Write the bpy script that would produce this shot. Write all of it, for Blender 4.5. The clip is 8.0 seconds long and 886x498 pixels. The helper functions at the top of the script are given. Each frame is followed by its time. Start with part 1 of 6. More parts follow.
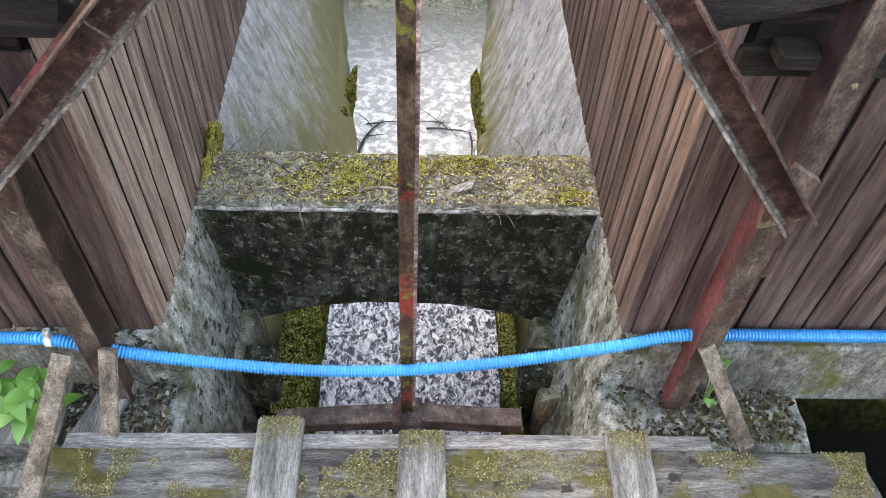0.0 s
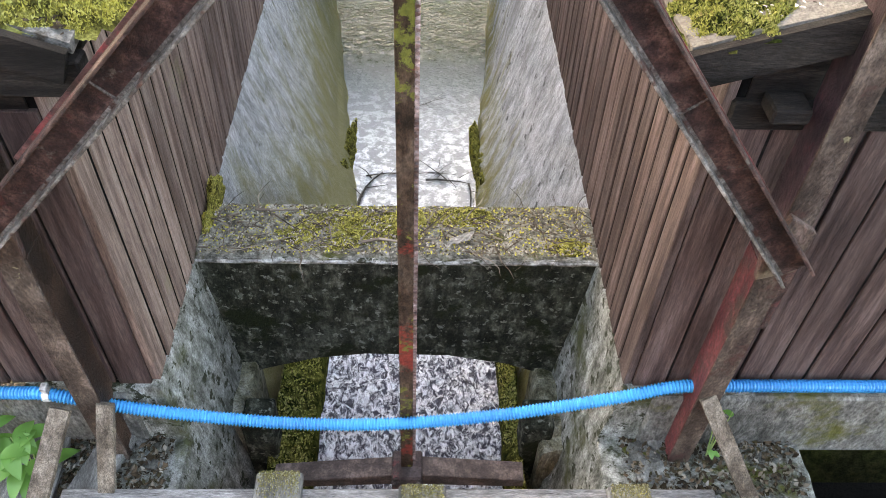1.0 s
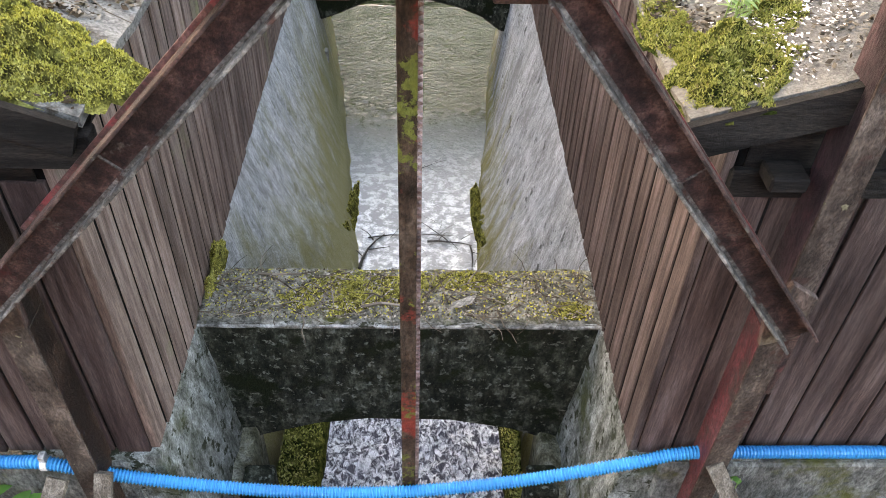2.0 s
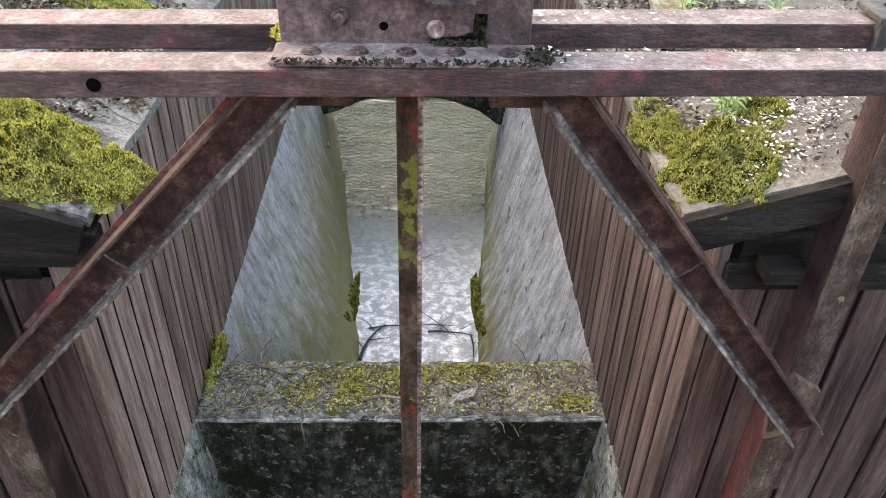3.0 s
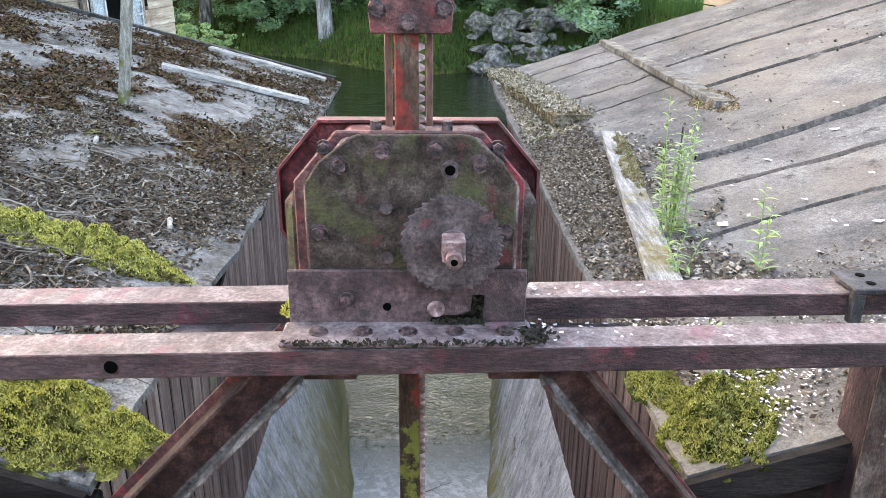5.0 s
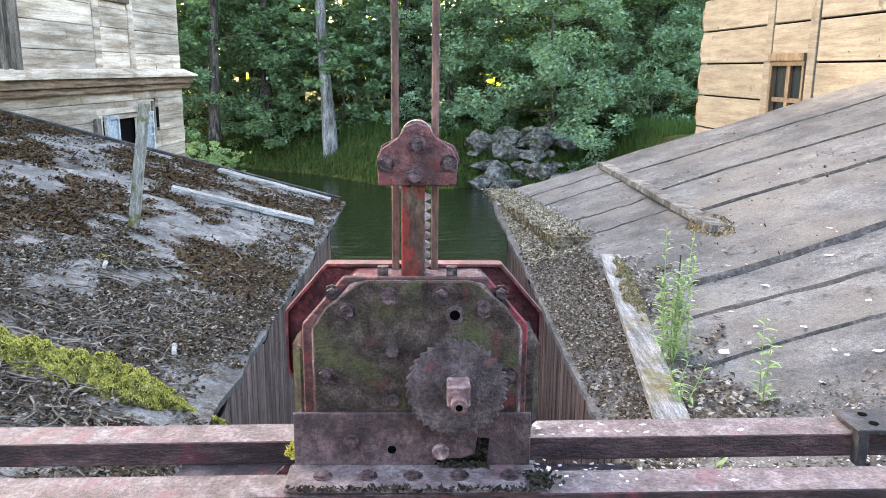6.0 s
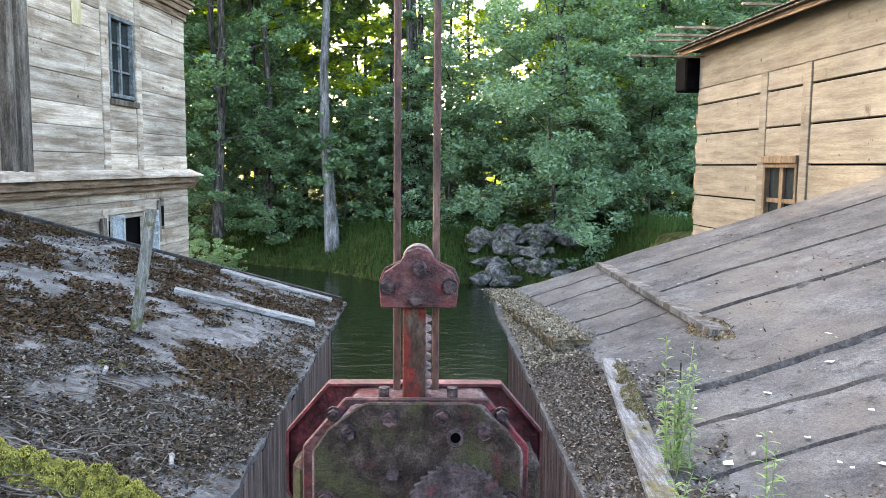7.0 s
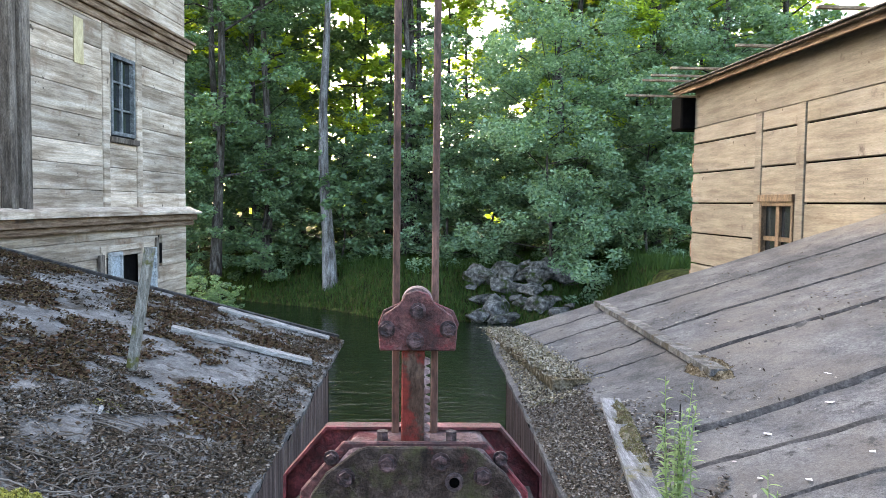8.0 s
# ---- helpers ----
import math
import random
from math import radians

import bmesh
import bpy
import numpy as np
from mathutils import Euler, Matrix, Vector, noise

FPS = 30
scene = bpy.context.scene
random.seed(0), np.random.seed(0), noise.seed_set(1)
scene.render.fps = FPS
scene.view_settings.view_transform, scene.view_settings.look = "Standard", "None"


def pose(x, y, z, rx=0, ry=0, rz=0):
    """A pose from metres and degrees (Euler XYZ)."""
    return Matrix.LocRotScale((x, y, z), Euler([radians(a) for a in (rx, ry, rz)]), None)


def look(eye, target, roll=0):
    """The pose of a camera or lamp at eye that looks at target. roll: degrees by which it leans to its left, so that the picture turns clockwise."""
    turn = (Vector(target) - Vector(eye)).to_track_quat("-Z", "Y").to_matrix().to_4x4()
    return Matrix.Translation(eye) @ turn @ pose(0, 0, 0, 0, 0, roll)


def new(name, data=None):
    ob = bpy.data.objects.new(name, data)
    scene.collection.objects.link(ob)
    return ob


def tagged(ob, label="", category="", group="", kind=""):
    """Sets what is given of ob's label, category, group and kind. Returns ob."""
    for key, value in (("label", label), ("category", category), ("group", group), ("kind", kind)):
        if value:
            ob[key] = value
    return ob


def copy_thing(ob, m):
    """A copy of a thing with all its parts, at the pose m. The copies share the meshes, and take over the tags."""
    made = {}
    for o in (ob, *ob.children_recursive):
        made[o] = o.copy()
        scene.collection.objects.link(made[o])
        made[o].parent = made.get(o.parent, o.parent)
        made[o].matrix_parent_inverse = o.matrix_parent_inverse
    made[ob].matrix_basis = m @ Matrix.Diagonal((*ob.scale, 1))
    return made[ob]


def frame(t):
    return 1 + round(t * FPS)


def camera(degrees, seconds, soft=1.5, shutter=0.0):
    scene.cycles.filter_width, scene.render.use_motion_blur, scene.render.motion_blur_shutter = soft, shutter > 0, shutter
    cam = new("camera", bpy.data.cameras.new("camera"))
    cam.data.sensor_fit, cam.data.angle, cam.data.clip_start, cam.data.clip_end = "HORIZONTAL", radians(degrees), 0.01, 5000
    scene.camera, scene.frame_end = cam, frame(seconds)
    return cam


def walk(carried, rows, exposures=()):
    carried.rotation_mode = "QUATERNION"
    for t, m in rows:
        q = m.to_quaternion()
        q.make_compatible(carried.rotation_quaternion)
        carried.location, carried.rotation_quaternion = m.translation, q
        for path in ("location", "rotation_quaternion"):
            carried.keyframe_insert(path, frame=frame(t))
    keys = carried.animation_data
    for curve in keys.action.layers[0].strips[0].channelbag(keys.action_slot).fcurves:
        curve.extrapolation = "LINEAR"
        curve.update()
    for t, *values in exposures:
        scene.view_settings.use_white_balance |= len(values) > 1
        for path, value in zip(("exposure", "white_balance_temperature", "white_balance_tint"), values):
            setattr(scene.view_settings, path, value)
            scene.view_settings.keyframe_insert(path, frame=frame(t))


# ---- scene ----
cam = camera(58.7, 8.0, soft=0.8)
PATH = [
    (0, (-0.053, -0.042, 1.6), (0.013, 1.234, 0.061), 3.1),
    (0.5, (-0.054, -0.04, 1.608), (0.011, 1.284, 0.11), 3.0),
    (1, (-0.052, -0.04, 1.616), (0.013, 1.328, 0.159), 2.6),
    (1.5, (-0.055, -0.032, 1.626), (0.011, 1.398, 0.23), 2.5),
    (1.7, (-0.059, -0.03, 1.628), (0.007, 1.421, 0.253), 2.4),
    (2.8, (-0.041, -0.02, 1.685), (0.001, 1.544, 0.439), 1.3),
    (3, (-0.055, -0.03, 1.67), (0.002, 1.581, 0.487), 1.5),
    (3.5, (-0.051, -0.03, 1.702), (0.003, 1.655, 0.626), 1.3),
    (4, (-0.05, -0.033, 1.732), (0.002, 1.721, 0.772), 1.0),
    (4.5, (-0.05, -0.028, 1.769), (-0.002, 1.786, 0.928), 0.6),
    (4.7, (-0.048, -0.025, 1.786), (-0.003, 1.812, 0.994), 0.5),
    (5.8, (-0.056, -0.037, 1.869), (-0.015, 1.901, 1.374), 0.5),
    (6, (-0.058, -0.045, 1.887), (-0.017, 1.905, 1.442), 0.5),
    (6.5, (-0.061, -0.055, 1.92), (-0.024, 1.919, 1.597), 0.5),
    (6.6, (-0.066, -0.053, 1.925), (-0.025, 1.924, 1.627), 0.7),
    (7, (-0.059, -0.072, 1.951), (-0.021, 1.917, 1.742), 0.5),
    (7.5, (-0.06, -0.077, 1.964), (-0.017, 1.918, 1.822), 0.6),
    (8, (-0.062, -0.077, 1.964), (-0.019, 1.919, 1.848), 0.6),
]
walk(cam, [(t, look(eye, target, roll)) for t, eye, target, roll in PATH], [(0, 4.9, 9300, 9), (3, 4.4, 8700, 8), (6, 4.15, 7400, 10), (8, 3.65, 7100, 10)])

# ---- light ----
SUN_AZ, SUN_EL = radians(-38.0), radians(25.0)
world = bpy.data.worlds.new("sky")
scene.world = world
world.use_nodes = True
wn, wl = world.node_tree.nodes, world.node_tree.links
sky = wn.new("ShaderNodeTexSky")
sky.sky_type = "NISHITA"
sky.sun_disc = False
sky.sun_elevation, sky.sun_rotation = SUN_EL, SUN_AZ
sky.air_density, sky.dust_density, sky.ozone_density = 0.8, 3.0, 0.4
wl.new(sky.outputs[0], wn["Background"].inputs[0])
wn["Background"].inputs[1].default_value = 0.15
lamp = bpy.data.lights.new("sun", "SUN")
lamp.energy, lamp.angle, lamp.color = 0.75, radians(0.8), (1.0, 0.84, 0.62)
sun = new("sun", lamp)
away = Vector((math.sin(SUN_AZ) * math.cos(SUN_EL), math.cos(SUN_AZ) * math.cos(SUN_EL), math.sin(SUN_EL)))
sun.matrix_basis = look(away * 60, (0, 0, 0))


# ---- materials ----
def mat(name, cols, scale=6.0, rough=0.8, bump=0.3, stretch=(1, 1, 1), metal=0.0, rnd=0.0, coat=None, coat_at=(0.52, 0.62),
        coat_scale=3.0, stain=0.35, obj=False, fine=60.0, trans=0.0, coat2=None, coat2_at=(0.55, 0.65), coat2_scale=7.0, rough_var=0.12, grit=0.75, tide=None):
    """Grain from stretched noise over cols, a broad stain, and one or two patchy coats (moss, rust, paint) over it."""
    m = bpy.data.materials.new(name)
    m.use_nodes = True
    n, l = m.node_tree.nodes, m.node_tree.links
    b = n["Principled BSDF"]
    if obj:
        co = n.new("ShaderNodeTexCoord").outputs["Object"]
    else:
        co = n.new("ShaderNodeNewGeometry").outputs["Position"]
    info = n.new("ShaderNodeObjectInfo")
    add = n.new("ShaderNodeVectorMath")
    add.operation = "ADD"
    l.new(co, add.inputs[0])
    if rnd > 0:
        comb = n.new("ShaderNodeVectorMath")
        comb.operation = "SCALE"
        comb.inputs[0].default_value = (17.0, 11.0, 23.0)
        l.new(info.outputs["Random"], comb.inputs["Scale"])
        l.new(comb.outputs[0], add.inputs[1])
    mp = n.new("ShaderNodeMapping")
    mp.inputs["Scale"].default_value = stretch
    l.new(add.outputs[0], mp.inputs["Vector"])

    def noise_at(vec, s, d=6.0, r=0.6):
        t = n.new("ShaderNodeTexNoise")
        t.inputs["Scale"].default_value, t.inputs["Detail"].default_value, t.inputs["Roughness"].default_value = s, d, r
        l.new(vec, t.inputs["Vector"])
        return t.outputs["Fac"]

    def ramp(fac, stops):
        r = n.new("ShaderNodeValToRGB")
        e = r.color_ramp.elements
        while len(e) < len(stops):
            e.new(0.5)
        for el, (p, c) in zip(e, stops):
            el.position = p
            el.color = (*c, 1) if len(c) == 3 else c
        l.new(fac, r.inputs["Fac"])
        return r.outputs["Color"]

    def mix(fac, a, c, kind="MIX"):
        x = n.new("ShaderNodeMix")
        x.data_type, x.blend_type = "RGBA", kind
        for sock, v in ((x.inputs["Factor"], fac), (x.inputs["A"], a), (x.inputs["B"], c)):
            if isinstance(v, (int, float)):
                sock.default_value = v
            elif isinstance(v, tuple):
                sock.default_value = (*v, 1)
            else:
                l.new(v, sock)
        return x.outputs["Result"]

    grain = noise_at(mp.outputs[0], scale)
    k = len(cols)
    col = ramp(grain, [(0.37 + 0.26 * i / max(1, k - 1), c) for i, c in enumerate(cols)])
    broad = noise_at(add.outputs[0], scale * 0.17 + 0.4, 4.0)
    sv = ramp(broad, [(0.38, (1 - stain,) * 3), (0.6, (1, 1, 1))])
    col = mix(1.0, col, sv, "MULTIPLY")
    fg = noise_at(mp.outputs[0], fine, 5.0, 0.7)
    mid = noise_at(mp.outputs[0], fine * 0.27, 5.0, 0.7)
    col = mix(grit, col, ramp(fg, [(0.36, (0.35, 0.35, 0.35)), (0.64, (1.5, 1.5, 1.5))]), "MULTIPLY")
    col = mix(grit, col, ramp(mid, [(0.36, (0.5, 0.5, 0.5)), (0.62, (1.3, 1.3, 1.3))]), "MULTIPLY")
    if rnd > 0:
        rv = ramp(info.outputs["Random"], [(0.0, (1 - rnd,) * 3), (1.0, (1 + rnd * 0.6, 1 + rnd * 0.55, 1 + rnd * 0.5))])
        col = mix(1.0, col, rv, "MULTIPLY")
    for c, at, s in ((coat, coat_at, coat_scale), (coat2, coat2_at, coat2_scale)):
        if c:
            f = ramp(noise_at(add.outputs[0], s, 8.0, 0.68), [(at[0], (0, 0, 0)), (at[1], (1, 1, 1))])
            tone = ramp(noise_at(add.outputs[0], fine * 0.5, 3.0), [(0.3, tuple(v * 0.55 for v in c)), (0.7, c)])
            col = mix(f, col, tone)
    if tide:
        tone, z_low, z_high = tide
        sep = n.new("ShaderNodeSeparateXYZ")
        l.new(co, sep.inputs[0])
        wob = n.new("ShaderNodeMath")
        wob.operation = "MULTIPLY_ADD"
        l.new(noise_at(mp.outputs[0], 2.2, 8.0, 0.7), wob.inputs[0])
        wob.inputs[1].default_value = -2.4
        l.new(sep.outputs["Z"], wob.inputs[2])
        mr = n.new("ShaderNodeMapRange")
        mr.inputs["From Min"].default_value, mr.inputs["From Max"].default_value = z_high - 1.2, z_low - 1.2
        mr.inputs["To Max"].default_value = 0.85
        l.new(wob.outputs[0], mr.inputs["Value"])
        col = mix(mr.outputs[0], col, mix(1.0, ramp(fg, [(0.36, (0.6, 0.6, 0.5)), (0.64, (1.35, 1.35, 1.3))]), tone, "MULTIPLY"))
    l.new(col, b.inputs["Base Color"])
    ro = n.new("ShaderNodeMapRange")
    ro.inputs["To Min"].default_value, ro.inputs["To Max"].default_value = max(0.02, rough - rough_var), min(1, rough + rough_var)
    l.new(grain, ro.inputs["Value"])
    l.new(ro.outputs[0], b.inputs["Roughness"])
    b.inputs["Metallic"].default_value = metal
    b.inputs["Specular IOR Level"].default_value = 0.5 if rough < 0.5 else 0.3 if rough < 0.68 else 0.12 if rough < 0.89 else 0.03
    if bump > 0:
        sm = n.new("ShaderNodeMath")
        sm.operation = "ADD"
        l.new(fg, sm.inputs[0])
        l.new(grain, sm.inputs[1])
        bp = n.new("ShaderNodeBump")
        bp.inputs["Strength"].default_value, bp.inputs["Distance"].default_value = min(1.0, bump * 1.5), 0.02
        l.new(sm.outputs[0], bp.inputs["Height"])
        l.new(bp.outputs[0], b.inputs["Normal"])
    if trans > 0:
        tr = n.new("ShaderNodeBsdfTranslucent")
        l.new(mix(1.0, col, (1.3, 1.35, 0.5), "MULTIPLY"), tr.inputs["Color"])
        ms = n.new("ShaderNodeMixShader")
        ms.inputs[0].default_value = trans
        l.new(b.outputs[0], ms.inputs[1])
        l.new(tr.outputs[0], ms.inputs[2])
        l.new(ms.outputs[0], n["Material Output"].inputs["Surface"])
    return m


M = {}
# lightness of the left and right boards paints in the walls' light and shade
M["boards"] = mat("weathered_brown_boards_lit", [(0.11, 0.073, 0.061), (0.2, 0.142, 0.12), (0.28, 0.21, 0.182)], 3.0, 0.75, 0.35, (9, 9, 0.6), rnd=0.26, coat=(0.22, 0.21, 0.11), coat_at=(0.61, 0.75), coat_scale=1.1, grit=0.55, stain=0.25)
M["boards_shaded"] = mat("red_brown_boards_shaded", [(0.056, 0.037, 0.034), (0.1, 0.07, 0.064), (0.148, 0.11, 0.101)], 3.0, 0.75, 0.35, (9, 9, 0.6), rnd=0.2, coat=(0.2, 0.19, 0.13), coat_at=(0.66, 0.78), coat_scale=1.1, grit=0.55, stain=0.25)
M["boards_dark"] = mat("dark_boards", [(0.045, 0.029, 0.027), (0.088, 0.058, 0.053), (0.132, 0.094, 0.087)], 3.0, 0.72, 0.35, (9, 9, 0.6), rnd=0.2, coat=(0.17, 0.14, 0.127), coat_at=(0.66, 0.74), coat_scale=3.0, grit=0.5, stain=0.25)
M["concrete"] = mat("weathered_concrete", [(0.085, 0.083, 0.075), (0.15, 0.147, 0.136), (0.215, 0.211, 0.198)], 7.0, 0.85, 0.5, (1, 1, 0.5), stain=0.45, coat=(0.1, 0.1, 0.03), coat_at=(0.56, 0.66), coat_scale=2.4, fine=70)
M["concrete_alga"] = mat("algae_streaked_concrete", [(0.36, 0.37, 0.385), (0.5, 0.515, 0.545), (0.63, 0.65, 0.69)], 7.0, 0.85, 0.6, (3.0, 3.0, 0.5), stain=0.25, coat=(0.3, 0.31, 0.31), coat_at=(0.55, 0.7), coat_scale=2.0, coat2=(0.16, 0.165, 0.17), coat2_at=(0.6, 0.64), coat2_scale=9.0, fine=140, grit=0.8, tide=((0.22, 0.2, 0.06), -2.1, -1.6))
M["concrete_mottled"] = mat("mottled_damp_concrete", [(0.14, 0.145, 0.122), (0.28, 0.285, 0.258), (0.43, 0.437, 0.415)], 9.0, 0.8, 0.7, (1.6, 1.6, 0.7), stain=0.35, coat=(0.045, 0.05, 0.03), coat_at=(0.545, 0.59), coat_scale=15.0, coat2=(0.1, 0.108, 0.05), coat2_at=(0.55, 0.66), coat2_scale=2.6, fine=90)
M["concrete_green"] = mat("green_stained_concrete", [(0.38, 0.385, 0.38), (0.53, 0.54, 0.54), (0.66, 0.67, 0.68)], 7.0, 0.85, 0.6, (3.0, 3.0, 0.5), stain=0.2, coat=(0.32, 0.325, 0.29), coat_at=(0.55, 0.7), coat_scale=2.0, coat2=(0.16, 0.165, 0.11), coat2_at=(0.58, 0.72), coat2_scale=9.0, fine=140, grit=0.8, tide=((0.27, 0.25, 0.11), -1.8, -1.0))
M["concrete_wet"] = mat("black_stained_concrete", [(0.014, 0.015, 0.01), (0.037, 0.04, 0.029), (0.12, 0.125, 0.1)], 18.0, 0.75, 0.7, (1, 1, 0.6), stain=0.4, coat=(0.21, 0.22, 0.19), coat_at=(0.565, 0.6), coat_scale=24.0, fine=110, coat2=(0.016, 0.02, 0.008), coat2_at=(0.53, 0.58), coat2_scale=4.0)
M["worn_edge"] = mat("pale_worn_concrete", [(0.2, 0.2, 0.18), (0.38, 0.38, 0.36), (0.52, 0.52, 0.5)], 14.0, 0.85, 0.6, stain=0.4, coat=(0.05, 0.052, 0.035), coat_at=(0.54, 0.58), coat_scale=9.0)
M["pier"] = mat("yellowish_rough_stone", [(0.15, 0.14, 0.09), (0.28, 0.265, 0.19), (0.4, 0.39, 0.32)], 8.0, 0.85, 0.8, (2, 2, 0.6), stain=0.4, coat=(0.05, 0.055, 0.02), coat_at=(0.54, 0.62), coat_scale=3.0, fine=60)
M["concrete_moss"] = mat("littered_concrete", [(0.11, 0.108, 0.094), (0.22, 0.215, 0.19), (0.35, 0.342, 0.31)], 18.0, 0.9, 0.8, stain=0.35, coat=(0.11, 0.115, 0.032), coat_at=(0.52, 0.62), coat_scale=5.0, fine=90)
M["moss"] = mat("yellow_green_moss", [(0.05, 0.047, 0.015), (0.19, 0.18, 0.045), (0.34, 0.325, 0.1)], 30.0, 0.95, 1.0, fine=160, stain=0.4)
M["moss_dark"] = mat("dark_green_moss", [(0.02, 0.03, 0.007), (0.075, 0.085, 0.018), (0.17, 0.17, 0.045)], 25.0, 0.95, 1.0, fine=120, stain=0.5)
M["rust"] = mat("rusty_red_steel", [(0.03, 0.014, 0.0115), (0.074, 0.034, 0.028), (0.12, 0.066, 0.055)], 18.0, 0.66, 0.5, stain=0.4, coat=(0.14, 0.122, 0.105), coat_at=(0.62, 0.68), coat_scale=13.0, coat2=(0.14, 0.028, 0.028), coat2_at=(0.6, 0.68), coat2_scale=4.0, fine=150, metal=0.1)
M["black_timber"] = mat("near_black_roof_timber", [(0.008, 0.0068, 0.0062), (0.016, 0.013, 0.012), (0.03, 0.025, 0.022)], 3.0, 0.8, 0.35, (1, 9, 9), stain=0.3)
# two steel colours carry the light on the beam tops and shade on the webs
M["steel_top"] = mat("pink_weathered_steel_lit", [(0.085, 0.058, 0.057), (0.138, 0.102, 0.1), (0.18, 0.146, 0.143)], 16.0, 0.6, 0.3, stain=0.25, coat=(0.16, 0.08, 0.086), coat_at=(0.54, 0.64), coat_scale=9.0, fine=110)
M["beam_web_shaded"] = mat("red_brown_shaded_steel", [(0.03, 0.014, 0.013), (0.062, 0.03, 0.028), (0.098, 0.055, 0.052)], 12.0, 0.66, 0.4, (0.6, 1, 1.6), stain=0.45, coat=(0.13, 0.028, 0.034), coat_at=(0.56, 0.64), coat_scale=6.0, coat2=(0.13, 0.105, 0.1), coat2_at=(0.64, 0.7), coat2_scale=12.0, fine=110)
M["red_paint"] = mat("worn_red_paint", [(0.0675, 0.0135, 0.0150), (0.1425, 0.0300, 0.0338), (0.1875, 0.0675, 0.0675)], 9.0, 0.5, 0.25, stain=0.4, coat=(0.06, 0.03, 0.022), coat_at=(0.55, 0.66), coat_scale=7.0, fine=80)
M["gear_plate"] = mat("green_brown_steel", [(0.034, 0.024, 0.019), (0.062, 0.045, 0.036), (0.1, 0.074, 0.062)], 24.0, 0.72, 0.4, stain=0.35, coat=(0.085, 0.086, 0.036), coat_at=(0.5, 0.64), coat_scale=8.0, coat2=(0.13, 0.04, 0.038), coat2_at=(0.59, 0.68), coat2_scale=13.0, fine=160)
M["flange"] = mat("grey_flange_steel", [(0.075, 0.064, 0.056), (0.14, 0.121, 0.109), (0.215, 0.19, 0.172)], 18.0, 0.75, 0.35, stain=0.4, coat=(0.075, 0.038, 0.031), coat_at=(0.54, 0.62), coat_scale=11.0, fine=110)
M["leg_front"] = mat("lichened_leg_steel", [(0.055, 0.038, 0.031), (0.095, 0.068, 0.056), (0.145, 0.11, 0.092)], 14.0, 0.75, 0.4, (1, 1, 0.5), stain=0.45, coat=(0.07, 0.033, 0.028), coat_at=(0.54, 0.62), coat_scale=6.0, coat2=(0.2, 0.18, 0.115), coat2_at=(0.64, 0.67), coat2_scale=13.0, fine=130)
M["gear_grey"] = mat("grey_rusty_gear", [(0.040, 0.028, 0.027), (0.075, 0.054, 0.053), (0.115, 0.086, 0.085)], 16.0, 0.6, 0.45, stain=0.4, fine=120, metal=0.2, coat=(0.16, 0.045, 0.05), coat_at=(0.58, 0.66), coat_scale=11)
M["rack"] = mat("red_green_rack_steel", [(0.028, 0.017, 0.011), (0.062, 0.037, 0.025), (0.1, 0.068, 0.05)], 14.0, 0.68, 0.4, (1, 1, 0.5), stain=0.45, coat=(0.2, 0.035, 0.026), coat_at=(0.53, 0.57), coat_scale=2.6, coat2=(0.13, 0.135, 0.03), coat2_at=(0.57, 0.6), coat2_scale=8.0, fine=110)
# near-black colour standing for the shade inside holes and the pit
M["hole"] = mat("black_hole_shade", [(0.0008, 0.0008, 0.0008), (0.0020, 0.0018, 0.0016)], 20.0, 0.9, 0.3)
M["felt_right"] = mat("grey_roofing_felt", [(0.078, 0.076, 0.075), (0.115, 0.111, 0.108), (0.16, 0.154, 0.148)], 4.0, 0.75, 0.4, stain=0.35, coat=(0.2, 0.172, 0.142), coat_at=(0.5, 0.72), coat_scale=0.6, coat2=(0.06, 0.056, 0.052), coat2_at=(0.6, 0.65), coat2_scale=9.0, fine=150, grit=0.7)
M["felt_left"] = mat("old_roofing_felt", [(0.12, 0.112, 0.102), (0.178, 0.167, 0.154), (0.24, 0.228, 0.212)], 5.0, 0.8, 0.4, stain=0.3, coat=(0.06, 0.046, 0.033), coat_at=(0.56, 0.61), coat_scale=3.4, coat2=(0.09, 0.075, 0.058), coat2_at=(0.58, 0.61), coat2_scale=14.0, fine=120, grit=0.65)
M["litter"] = mat("dry_leaf_litter", [(0.07, 0.052, 0.035), (0.16, 0.125, 0.09), (0.36, 0.32, 0.27)], 40.0, 0.9, 0.2, rnd=0.0)
M["plank"] = mat("grey_mossy_plank", [(0.085, 0.08, 0.076), (0.165, 0.158, 0.15), (0.25, 0.242, 0.23)], 3.0, 0.85, 0.6, (1, 7, 7), stain=0.45, coat=(0.12, 0.108, 0.035), coat_at=(0.5, 0.58), coat_scale=4.5, coat2=(0.05, 0.045, 0.038), coat2_at=(0.6, 0.64), coat2_scale=11.0, fine=60, grit=0.7)
M["batten"] = mat("grey_bare_wood", [(0.1, 0.096, 0.092), (0.175, 0.17, 0.165), (0.26, 0.255, 0.247)], 3.0, 0.85, 0.5, (7, 1, 7), stain=0.35, fine=60, grit=0.65)
M["pale_slat"] = mat("pale_weathered_slat", [(0.21, 0.192, 0.168), (0.33, 0.307, 0.275), (0.43, 0.405, 0.37)], 5.0, 0.8, 0.3, (1, 6, 6), stain=0.3, fine=70)
M["pipe"] = mat("blue_plastic_pipe", [(0.002, 0.175, 0.42), (0.004, 0.24, 0.52)], 3.0, 0.4, 0.0, stain=0.12, grit=0.0)
